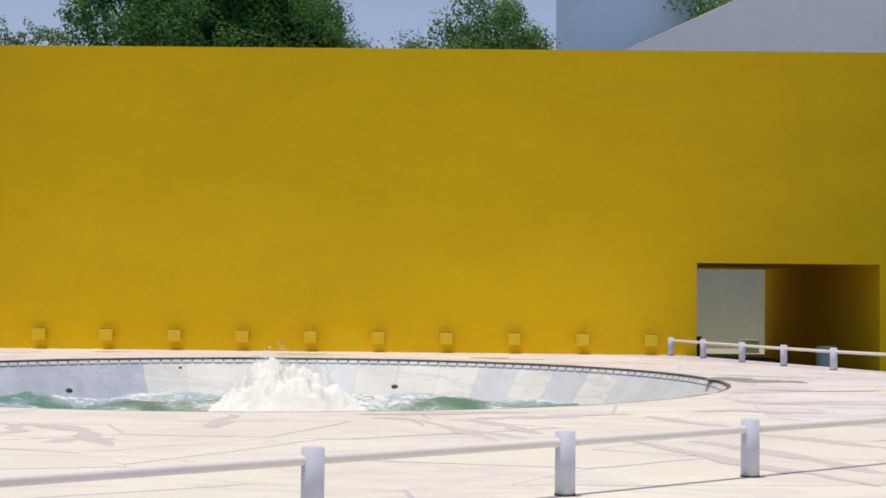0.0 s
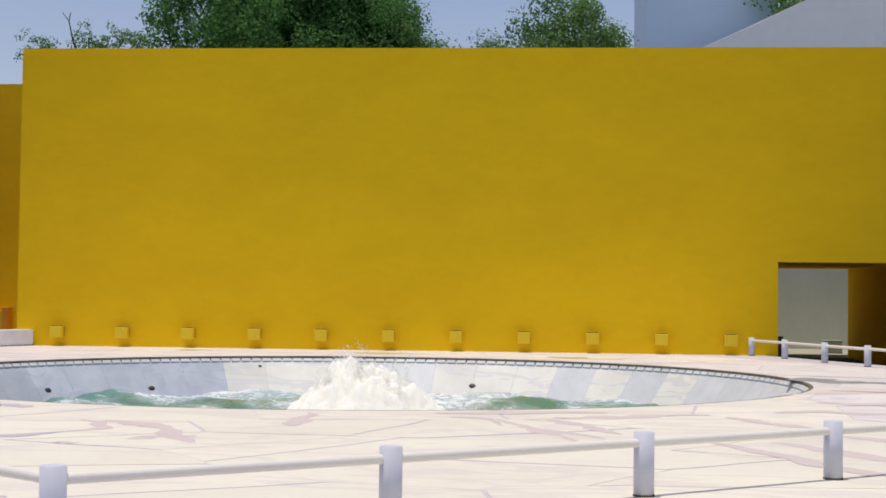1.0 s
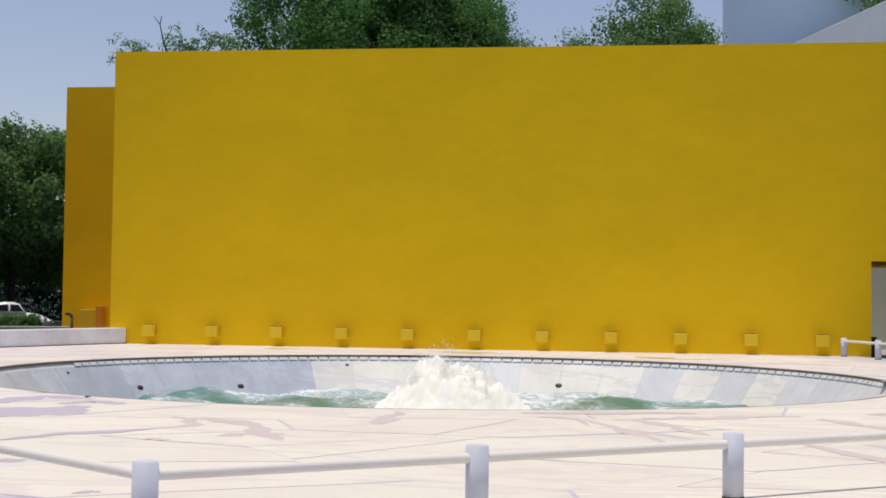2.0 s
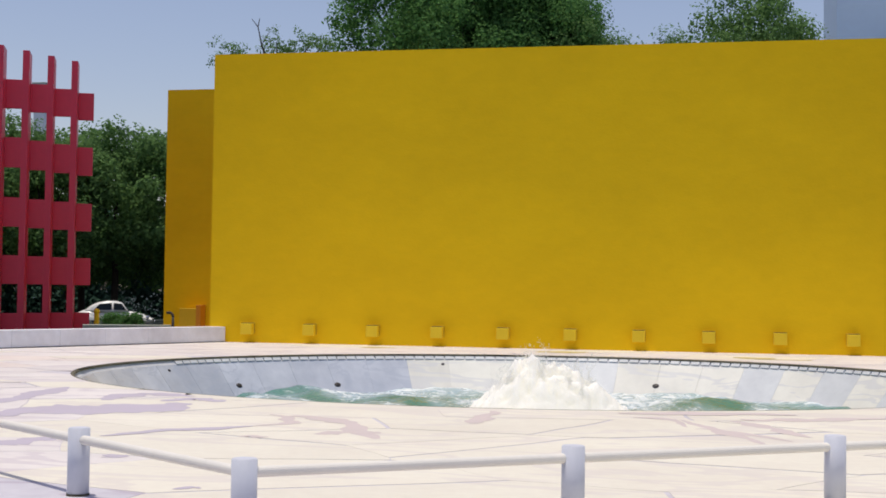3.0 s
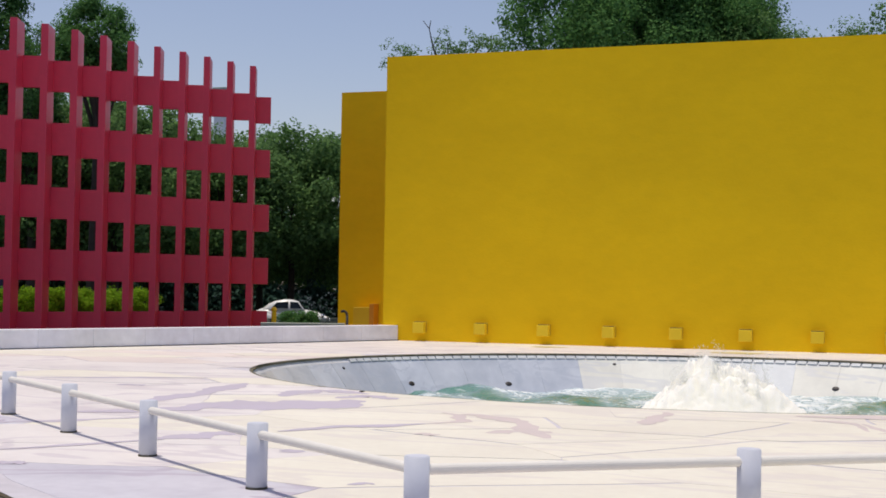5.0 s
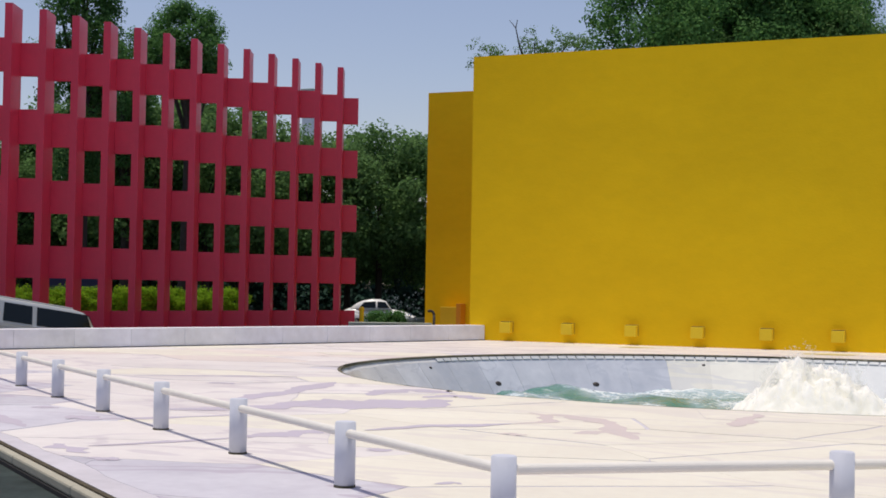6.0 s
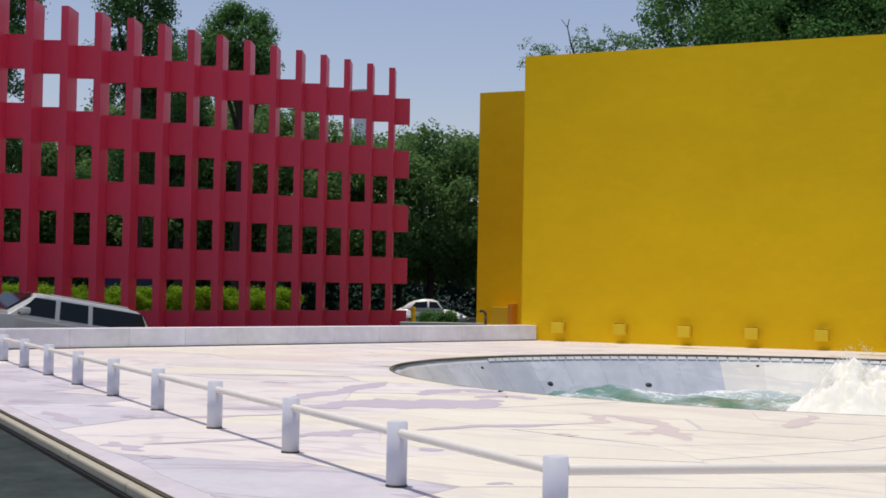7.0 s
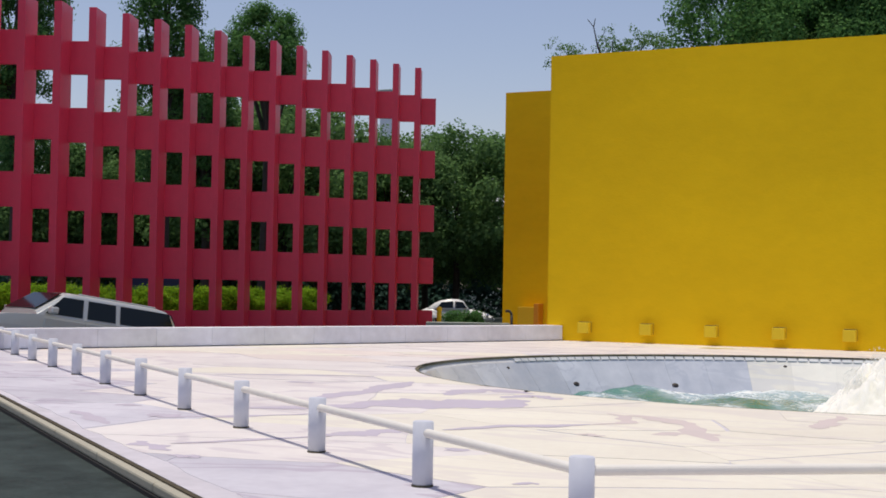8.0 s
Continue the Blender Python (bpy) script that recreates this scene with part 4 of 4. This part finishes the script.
def build_suv(m):
    """Large estate-bodied 4x4: nose towards +x, wheels on z = 0."""
    th = thing("suv", m, "large silver four-wheel-drive estate car parked on the drive", "car")
    W = 0.98

    def low(t, b=0.42):
        return [(W - 0.06, b), (W, b + 0.22), (W, 0.95), (W - 0.02, t)]

    bm = loft([(-2.72, low(1.14, 0.55)), (-2.62, low(1.25)), (-1.0, low(1.28)), (0.95, low(1.28)), (1.5, low(1.28)), (2.3, low(1.20)), (2.6, low(1.12)), (2.72, low(0.98, 0.55))])
    part("body", bm, SILVER, th)

    def cab(x, w0, w1, z1):
        return (x, [(w0, 1.24), (w0 - 0.02, 1.28), (w1 + 0.01, z1 - 0.09), (w1 - 0.03, z1 - 0.035), (w1 - 0.11, z1 - 0.008), (w1 - 0.3, z1 + 0.012), (w1 - 0.55, z1 + 0.02)])

    bm = loft([cab(-2.68, 0.94, 0.90, 1.38), cab(-2.52, 0.945, 0.82, 1.66), cab(-2.42, 0.95, 0.80, 1.80), cab(-2.3, 0.955, 0.79, 1.86), cab(-2.0, 0.96, 0.79, 1.90), cab(0.5, 0.96, 0.79, 1.92), cab(0.74, 0.96, 0.78, 1.88), cab(1.5, 0.95, 0.86, 1.38)])
    part("cabin", bm, SILVER, th)
    for s in (1, -1):
        def at_h(x, z, o=0.006):
            t = (z - 1.28) / (1.84 - 1.28)
            return (x, s * (0.94 + (0.79 - 0.94) * t + o), z)
        for x0, x1, x0t, x1t in ((0.26, 1.30, 0.22, 0.80), (-0.70, 0.12, -0.72, 0.08), (-2.52, -0.84, -2.36, -0.86)):
            pts = [at_h(x0, 1.33), at_h(x1, 1.33), at_h(x1t, 1.79), at_h(x0t, 1.79)]
            pane(th, "side_window", pts if s < 0 else pts[::-1])
        for x0, x1 in ((0.19, 1.32), (-0.78, 0.18)):
            bm = bmnew()
            box(bm, x0, x1, s * 0.985 - 0.012, s * 0.985 + 0.012, 0.55, 1.22, None, 0.008)
            part("door", bm, SILVER, th)
        bm = bmnew()
        box(bm, 1.08, 1.28, s * 1.10 - 0.12, s * 1.10 + 0.10, 1.33, 1.50, None, 0.04)
        part("mirror", bm, SILVER, th)
        bm = bmnew()
        box(bm, 2.5, 2.735, s * 0.72 - 0.2, s * 0.72 + 0.2, 0.86, 1.05, None, 0.03)
        part("headlight", bm, CHROME, th)
        bm = bmnew()
        box(bm, -2.735, -2.6, s * 0.87 - 0.07, s * 0.87 + 0.07, 0.8, 1.3, None, 0.02)
        part("tail_light", bm, TAIL, th)
        bm = bmnew()
        tube(bm, (-2.0, s * 0.66, 1.912), (0.3, s * 0.66, 1.93), 0.018)
        part("roof_rail", bm, SILVER, th)
        for x in (-1.75, 1.72):
            wheel(th, x, s * 0.87, 0.38, 0.27)
            bm = bmnew()
            prev = None
            for k in range(9):
                a = math.pi * k / 8
                q = Vector((x + 0.47 * math.cos(a), s * 0.985, 0.42 + 0.47 * math.sin(a)))
                if prev is not None:
                    tube(bm, prev, q, 0.018, sides=8)
                prev = q
            part("wheel_arch", bm, SILVER, th, smooth=True)
            bm = bmnew()
            tube(bm, (x, s * 0.90, 0.42), (x, s * 0.984, 0.42), 0.455, sides=28)
            part("wheel_well", bm, DARK, th, "dark wheel well")
    pane(th, "windscreen", [(1.49, 0.76, 1.425), (1.49, -0.76, 1.425), (0.80, -0.68, 1.888), (0.80, 0.68, 1.888)][::-1], 0.014)
    pane(th, "rear_window", [(-2.71, 0.78, 1.36), (-2.71, -0.78, 1.36), (-2.50, -0.7, 1.78), (-2.50, 0.7, 1.78)], 0.014)
    bm = bmnew()
    box(bm, 2.6, 2.86, -0.95, 0.95, 0.42, 0.66, None, 0.05)
    part("bumper", bm, SILVER, th)
    bm = bmnew()
    box(bm, 2.69, 2.74, -0.5, 0.5, 0.7, 0.94, None, 0.02)
    part("grille", bm, BLACK, th)
    return th


TAIL = glassy("red_lens", (0.35, 0.01, 0.01), 0.2)


def build_beetle(m):
    """Small rounded two-door car: nose towards +x."""
    th = thing("small_car", m, "small rounded white two-door saloon car on the road", "car")

    def ring(x, w, z0, z1, w1):
        return (x, [(w - 0.06, z0), (w, z0 + 0.2), (w * 0.98, z0 + (z1 - z0) * 0.62), (w1, z1 - (z1 - z0) * 0.1), (w1 * 0.6, z1)])

    bm = loft([ring(-2.0, 0.45, 0.42, 0.62, 0.35), ring(-1.85, 0.6, 0.32, 0.84, 0.45), ring(-1.5, 0.68, 0.28, 1.0, 0.52), ring(-1.1, 0.72, 0.26, 1.06, 0.58), ring(0.6, 0.74, 0.26, 0.98, 0.62), ring(1.0, 0.7, 0.26, 0.94, 0.58),
               ring(1.5, 0.62, 0.28, 0.82, 0.5), ring(1.85, 0.55, 0.34, 0.66, 0.4), ring(2.0, 0.4, 0.42, 0.56, 0.3)])
    part("body", bm, CAR_WHITE, th, smooth=True)

    def cab(x, w, z1):
        return (x, [(w, 0.9), (w, 1.0), (w - 0.10 * (z1 - 0.9) / 0.6, z1 - 0.06), (w * 0.62, z1)])

    bm = loft([cab(-1.42, 0.5, 1.02), cab(-1.1, 0.62, 1.26), cab(-0.75, 0.68, 1.41), cab(-0.3, 0.70, 1.49), cab(0.15, 0.70, 1.48), cab(0.42, 0.69, 1.40), cab(0.72, 0.66, 1.0)])
    part("cabin", bm, CAR_WHITE, th, smooth=True)
    for s in (1, -1):
        for pts in (((-0.02, 0.69, 1.03), (0.60, 0.69, 1.03), (0.38, 0.61, 1.34), (-0.02, 0.61, 1.37)), ((-0.98, 0.67, 1.03), (-0.12, 0.695, 1.03), (-0.12, 0.61, 1.37), (-0.72, 0.60, 1.32))):
            q = [(x, s * (y + 0.015), z) for x, y, z in pts]
            pane(th, "side_window", q if s < 0 else q[::-1])
        for x in (-1.2, 1.2):
            wheel(th, x, s * 0.66, 0.32, 0.17)
            bm = bmnew()
            c = bmesh.ops.create_uvsphere(bm, u_segments=20, v_segments=12, radius=0.46)["verts"]
            bmesh.ops.transform(bm, matrix=Matrix.Translation((x - 0.03, s * 0.66, 0.40)) @ Matrix.Diagonal((1.05, 0.34, 0.8, 1)), verts=c)
            bmesh.ops.delete(bm, geom=[v for v in bm.verts if v.co.z < 0.42], context="VERTS")
            part("fender", bm, CAR_WHITE, th, smooth=True)
        bm = bmnew()
        bmesh.ops.create_uvsphere(bm, u_segments=14, v_segments=10, radius=0.1, matrix=Matrix.Translation((1.66, s * 0.6, 0.66)))
        part("headlight", bm, CHROME, th, smooth=True)
    pane(th, "windscreen", [(0.73, 0.56, 1.04), (0.73, -0.56, 1.04), (0.46, -0.48, 1.38), (0.46, 0.48, 1.38)][::-1], 0.02)
    for x in (-2.03, 2.03):
        bm = bmnew()
        tube(bm, (x, -0.7, 0.46), (x, 0.7, 0.46), 0.045)
        part("bumper", bm, CHROME, th, smooth=True)
    return th


suv_head = math.degrees(math.atan2(-LAT_DIR.y, -LAT_DIR.x))
SUV_AT = (-23.6, 26.2)
build_suv(pose(*SUV_AT, ground_z(*SUV_AT) - 0.02) @ pose(0, 0, 0, 0, 0, suv_head) @ pose(0, 0, 0, 0, -8.0, 0))
build_beetle(at(25.6, 70, ROAD, 27.0))


# ---------------------------------------------------------------- flagstones, last
def clip(poly, nx, ny, c):
    """The part of a convex outline with nx*x + ny*y <= c."""
    out = []
    for i in range(len(poly)):
        (ax, ay), (bx, by) = poly[i], poly[(i + 1) % len(poly)]
        da, db = nx * ax + ny * ay - c, nx * bx + ny * by - c
        if da <= 0:
            out.append((ax, ay))
        if da * db < 0:
            t = da / (da - db)
            out.append((ax + t * (bx - ax), ay + t * (by - ay)))
    return out


def build_flagstones():
    rnd = random.Random(21)
    ca, sa = math.cos(radians(12)), math.sin(radians(12))
    su, sv = 2.9, 1.55

    def to_uv(x, y):
        return (x * ca + y * sa) / su, (-x * sa + y * ca) / sv

    def to_xy(u, v):
        u, v = u * su, v * sv
        return u * ca - v * sa, u * sa + v * ca

    seeds = []
    for i in range(-14, 15):
        for j in range(-10, 34):
            u, v = i + rnd.uniform(-0.46, 0.46) + 0.5 * (j % 2), j + rnd.uniform(-0.46, 0.46)
            seeds.append((u, v))
    arr = np.array(seeds)
    edges = []
    cx, cy = sum(p[0] for p in PLAZA) / len(PLAZA), sum(p[1] for p in PLAZA) / len(PLAZA)
    for i in range(len(PLAZA)):
        (ax, ay), (bx, by) = PLAZA[i], PLAZA[(i + 1) % len(PLAZA)]
        nx, ny = by - ay, -(bx - ax)
        L = math.hypot(nx, ny)
        nx, ny = nx / L, ny / L
        if nx * (cx - ax) + ny * (cy - ay) > 0:
            nx, ny = -nx, -ny
        edges.append((nx, ny, nx * ax + ny * ay))
    count = 0
    for k, (u, v) in enumerate(seeds):
        x, y = to_xy(u, v)
        if any(nx * x + ny * y > c + 2.0 for nx, ny, c in edges):
            continue
        poly = [(u - 2.2, v - 2.2), (u + 2.2, v - 2.2), (u + 2.2, v + 2.2), (u - 2.2, v + 2.2)]
        d2 = ((arr - (u, v)) ** 2).sum(1)
        for q in np.argsort(d2)[1:22]:
            qu, qv = arr[q]
            nx, ny = qu - u, qv - v
            poly = clip(poly, nx, ny, (qu * qu + qv * qv - u * u - v * v) / 2)
            if len(poly) < 3:
                break
        if len(poly) < 3:
            continue
        xy = [to_xy(*p) for p in poly]
        # joints of uneven width
        mx, my = sum(p[0] for p in xy) / len(xy), sum(p[1] for p in xy) / len(xy)
        base = list(xy)
        for i in range(len(base)):
            (ax, ay), (bx, by) = base[i], base[(i + 1) % len(base)]
            nx, ny = by - ay, -(bx - ax)
            L = math.hypot(nx, ny)
            if L < 1e-6:
                continue
            nx, ny = nx / L, ny / L
            if nx * (mx - ax) + ny * (my - ay) > 0:
                nx, ny = -nx, -ny
            gap = rnd.choice((0.002, 0.002, 0.003, 0.005, 0.012, 0.045))
            xy = clip(xy, nx, ny, nx * ax + ny * ay - gap)
            if len(xy) < 3:
                break
        for nx, ny, c in edges:
            if len(xy) >= 3:
                xy = clip(xy, nx, ny, c - 0.004)
        if len(xy) < 3:
            continue
        # uneven outline, and the pool cut out
        pts, inside = [], 0
        for i in range(len(xy)):
            (ax, ay), (bx, by) = xy[i], xy[(i + 1) % len(xy)]
            n = max(1, int(math.hypot(bx - ax, by - ay) / 0.3))
            for s in range(n):
                px, py = ax + (bx - ax) * s / n, ay + (by - ay) * s / n
                w = noise.noise_vector(Vector((px * 1.4, py * 1.4, 0.5))) * 0.06
                px, py = px + w.x, py + w.y
                ex, ey = (px - POOL.x) / (POOL_RX + 0.01), (py - POOL.y) / (POOL_RY + 0.01)
                r = math.hypot(ex, ey)
                if r < 1:
                    inside += 1
                    px, py = POOL.x + (px - POOL.x) / r, POOL.y + (py - POOL.y) / r
                pts.append((px, py))
        if inside > len(pts) * 0.72:
            continue
        area = 0.5 * sum(pts[i][0] * pts[(i + 1) % len(pts)][1] - pts[(i + 1) % len(pts)][0] * pts[i][1] for i in range(len(pts)))
        if abs(area) < 0.04:
            continue
        if area < 0:
            pts.reverse()
        bm = bmnew()
        lift = rnd.uniform(-0.001, 0.001)
        top = [bm.verts.new((px, py, lift)) for px, py in pts]
        low = [bm.verts.new((px, py, -0.006)) for px, py in pts]
        f = bm.faces.new(top)
        n = len(pts)
        for i in range(n):
            j = (i + 1) % n
            bm.faces.new((top[i], low[i], low[j], top[j]))
        bmesh.ops.triangulate(bm, faces=[f])
        inward = x * EDGE_N.x + y * EDGE_N.y
        outer = inward < 4.2
        far = inward < 5.6 or y > 30 or x < -8.5 or (x > 3.5 and y > 16)
        pick = rnd.random()
        if outer:
            mat = STONE_LILAC
        elif far:
            mat = STONE_PALE if pick < 0.8 else STONE_PINK if pick < 0.88 else STONE
        else:
            mat = STONE if pick > 0.04 else STONE_PINK
        part("flagstone", bm, mat, plaza)
        count += 1
    return count


STONE_LILAC = material("lilac_flagstone", (0.57, 0.555, 0.60), 0.65, spread=0.10, big=0.6, fine=7, bump=0.15, bump_scale=25, tint=(0.50, 0.475, 0.54), by_object=0.06)
veined(STONE_LILAC, (0.40, 0.34, 0.42), 0.02, 0.6)
STONE_PALE = material("pale_lilac_flagstone", (0.715, 0.675, 0.645), 0.65, spread=0.06, big=0.6, fine=7, bump=0.15, bump_scale=25, tint=(0.66, 0.61, 0.60), by_object=0.04)
veined(STONE_PALE, (0.52, 0.46, 0.50), 0.025, 0.5)
STONE_PINK = material("pink_flagstone", (0.71, 0.645, 0.585), 0.65, spread=0.08, big=0.6, fine=7, bump=0.15, bump_scale=25, tint=(0.66, 0.57, 0.55), by_object=0.05)
build_flagstones()


# ---------------------------------------------------------------- stains and grooves on the plaza
def patch(name, cx, cy, rx, ry, seed, mat):
    verts, faces = [(cx, cy, 0.003)], []
    n = 36
    for i in range(n):
        a = 2 * math.pi * i / n
        k = 1 + 0.55 * noise.noise(Vector((math.cos(a) * 1.7, math.sin(a) * 1.7, seed)))
        verts.append((cx + math.cos(a) * rx * k, cy + math.sin(a) * ry * k, 0.003))
    faces = [(0, 1 + i, 1 + (i + 1) % n) for i in range(n)]
    from_data(name, verts, faces, mat, plaza)


OCHRE = material("ochre_stain", (0.52, 0.44, 0.20), 0.8, spread=0.2, big=1.5, fine=9, bump=0.1)
GROOVE = material("groove_dirt", (0.26, 0.26, 0.26), 0.9, spread=0.3, big=2, fine=14, bump=0.2)
for cx, cy, rx, ry, seed in ((-4.0, 34.6, 0.75, 0.5, 3.3), (0.9, 33.6, 0.6, 0.35, 8.1), (-9.0, 34.9, 0.5, 0.4, 5.2), (1.6, 33.0, 0.8, 0.16, 1.2)):
    patch("stain", cx, cy, rx, ry, seed, OCHRE)


def streak(x0, y0, x1, y1, x2, y2, w, seed, mat):
    """A wavy stain along a bent line, tapering to both ends, with a ragged outline."""
    p, c, q = Vector((x0, y0)), Vector((x1, y1)), Vector((x2, y2))
    c = c * 2 - (p + q) / 2
    n = 40
    z = 0.0016 + 0.0003 * (int(seed) % 6)
    verts, faces = [], []
    for i in range(n + 1):
        t = i / n
        mid = p * (1 - t) ** 2 + c * (2 * t * (1 - t)) + q * t * t
        d = ((c - p) * (1 - t) + (q - c) * t).normalized()
        nrm = Vector((-d.y, d.x))
        mid = mid + nrm * (0.35 * w * noise.noise(Vector((t * 3.5, seed, 0.3))))
        body = math.sin(math.pi * min(1.0, t * 0.96 + 0.02)) ** 0.55
        half = [0.5 * w * max(0.06, body * (0.85 + 0.8 * noise.noise(Vector((t * 4.5, seed, v))) + 0.35 * noise.noise(Vector((t * 15.0, seed, v))))) for v in (4.0, 9.0)]
        a, b = mid + nrm * half[0], mid - nrm * half[1]
        verts += [(a.x, a.y, z), (b.x, b.y, z)]
    for i in range(n):
        faces.append((2 * i, 2 * i + 1, 2 * i + 3, 2 * i + 2))
    from_data("stain", verts, faces, mat, plaza)


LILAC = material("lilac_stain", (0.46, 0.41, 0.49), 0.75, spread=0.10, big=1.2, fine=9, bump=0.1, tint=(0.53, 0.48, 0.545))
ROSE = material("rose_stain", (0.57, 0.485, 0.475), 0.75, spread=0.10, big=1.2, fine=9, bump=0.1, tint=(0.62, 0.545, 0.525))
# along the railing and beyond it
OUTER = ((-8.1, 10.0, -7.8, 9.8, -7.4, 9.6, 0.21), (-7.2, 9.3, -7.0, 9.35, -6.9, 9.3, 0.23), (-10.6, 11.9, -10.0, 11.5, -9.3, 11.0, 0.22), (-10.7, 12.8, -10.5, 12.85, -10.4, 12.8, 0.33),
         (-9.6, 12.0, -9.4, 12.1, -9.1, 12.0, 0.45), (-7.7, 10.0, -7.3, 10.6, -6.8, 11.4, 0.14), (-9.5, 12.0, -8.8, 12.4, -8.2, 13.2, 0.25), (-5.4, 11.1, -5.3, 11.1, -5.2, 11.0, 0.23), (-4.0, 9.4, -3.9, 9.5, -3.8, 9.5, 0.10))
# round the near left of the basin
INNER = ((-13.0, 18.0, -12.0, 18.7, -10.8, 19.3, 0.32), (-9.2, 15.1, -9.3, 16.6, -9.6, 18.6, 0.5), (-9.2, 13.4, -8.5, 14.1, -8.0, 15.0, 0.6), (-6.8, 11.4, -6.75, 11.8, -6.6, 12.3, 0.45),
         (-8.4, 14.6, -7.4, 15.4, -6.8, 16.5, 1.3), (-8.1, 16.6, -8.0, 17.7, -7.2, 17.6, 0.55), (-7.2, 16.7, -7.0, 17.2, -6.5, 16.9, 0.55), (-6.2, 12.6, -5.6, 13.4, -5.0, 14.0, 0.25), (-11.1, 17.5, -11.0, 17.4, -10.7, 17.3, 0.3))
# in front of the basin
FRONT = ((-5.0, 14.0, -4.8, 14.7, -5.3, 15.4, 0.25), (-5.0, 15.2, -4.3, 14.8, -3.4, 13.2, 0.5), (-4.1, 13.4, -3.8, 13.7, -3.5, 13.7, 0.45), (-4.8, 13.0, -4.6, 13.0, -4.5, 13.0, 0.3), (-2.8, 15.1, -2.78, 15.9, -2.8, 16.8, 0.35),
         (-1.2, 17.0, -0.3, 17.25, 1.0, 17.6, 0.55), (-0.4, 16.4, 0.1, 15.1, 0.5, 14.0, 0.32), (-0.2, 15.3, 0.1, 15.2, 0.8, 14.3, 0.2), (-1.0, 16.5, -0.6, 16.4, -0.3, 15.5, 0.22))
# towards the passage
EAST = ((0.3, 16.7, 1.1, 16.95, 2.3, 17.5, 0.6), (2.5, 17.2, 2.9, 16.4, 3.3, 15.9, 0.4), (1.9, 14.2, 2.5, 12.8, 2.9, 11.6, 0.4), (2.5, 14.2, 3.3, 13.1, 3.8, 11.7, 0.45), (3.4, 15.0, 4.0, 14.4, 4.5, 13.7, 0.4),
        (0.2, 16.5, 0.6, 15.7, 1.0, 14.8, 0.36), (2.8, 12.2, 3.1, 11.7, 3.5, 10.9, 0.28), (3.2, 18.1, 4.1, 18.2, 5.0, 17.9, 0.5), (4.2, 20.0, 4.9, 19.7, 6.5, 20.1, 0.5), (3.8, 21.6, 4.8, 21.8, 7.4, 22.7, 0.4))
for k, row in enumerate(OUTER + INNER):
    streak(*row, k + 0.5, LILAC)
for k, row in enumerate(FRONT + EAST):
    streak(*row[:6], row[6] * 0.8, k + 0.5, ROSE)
# dark dirt-filled grooves that run out from the basin's end
for k, row in enumerate(((5.1, 26.1, 5.7, 25.3, 6.6, 24.6, 1.2), (5.0, 22.6, 6.2, 22.3, 7.3, 22.6, 0.22), (4.7, 27.3, 6.0, 26.6, 7.4, 26.2, 0.2))):
    streak(*row, k + 30.5, GROOVE)
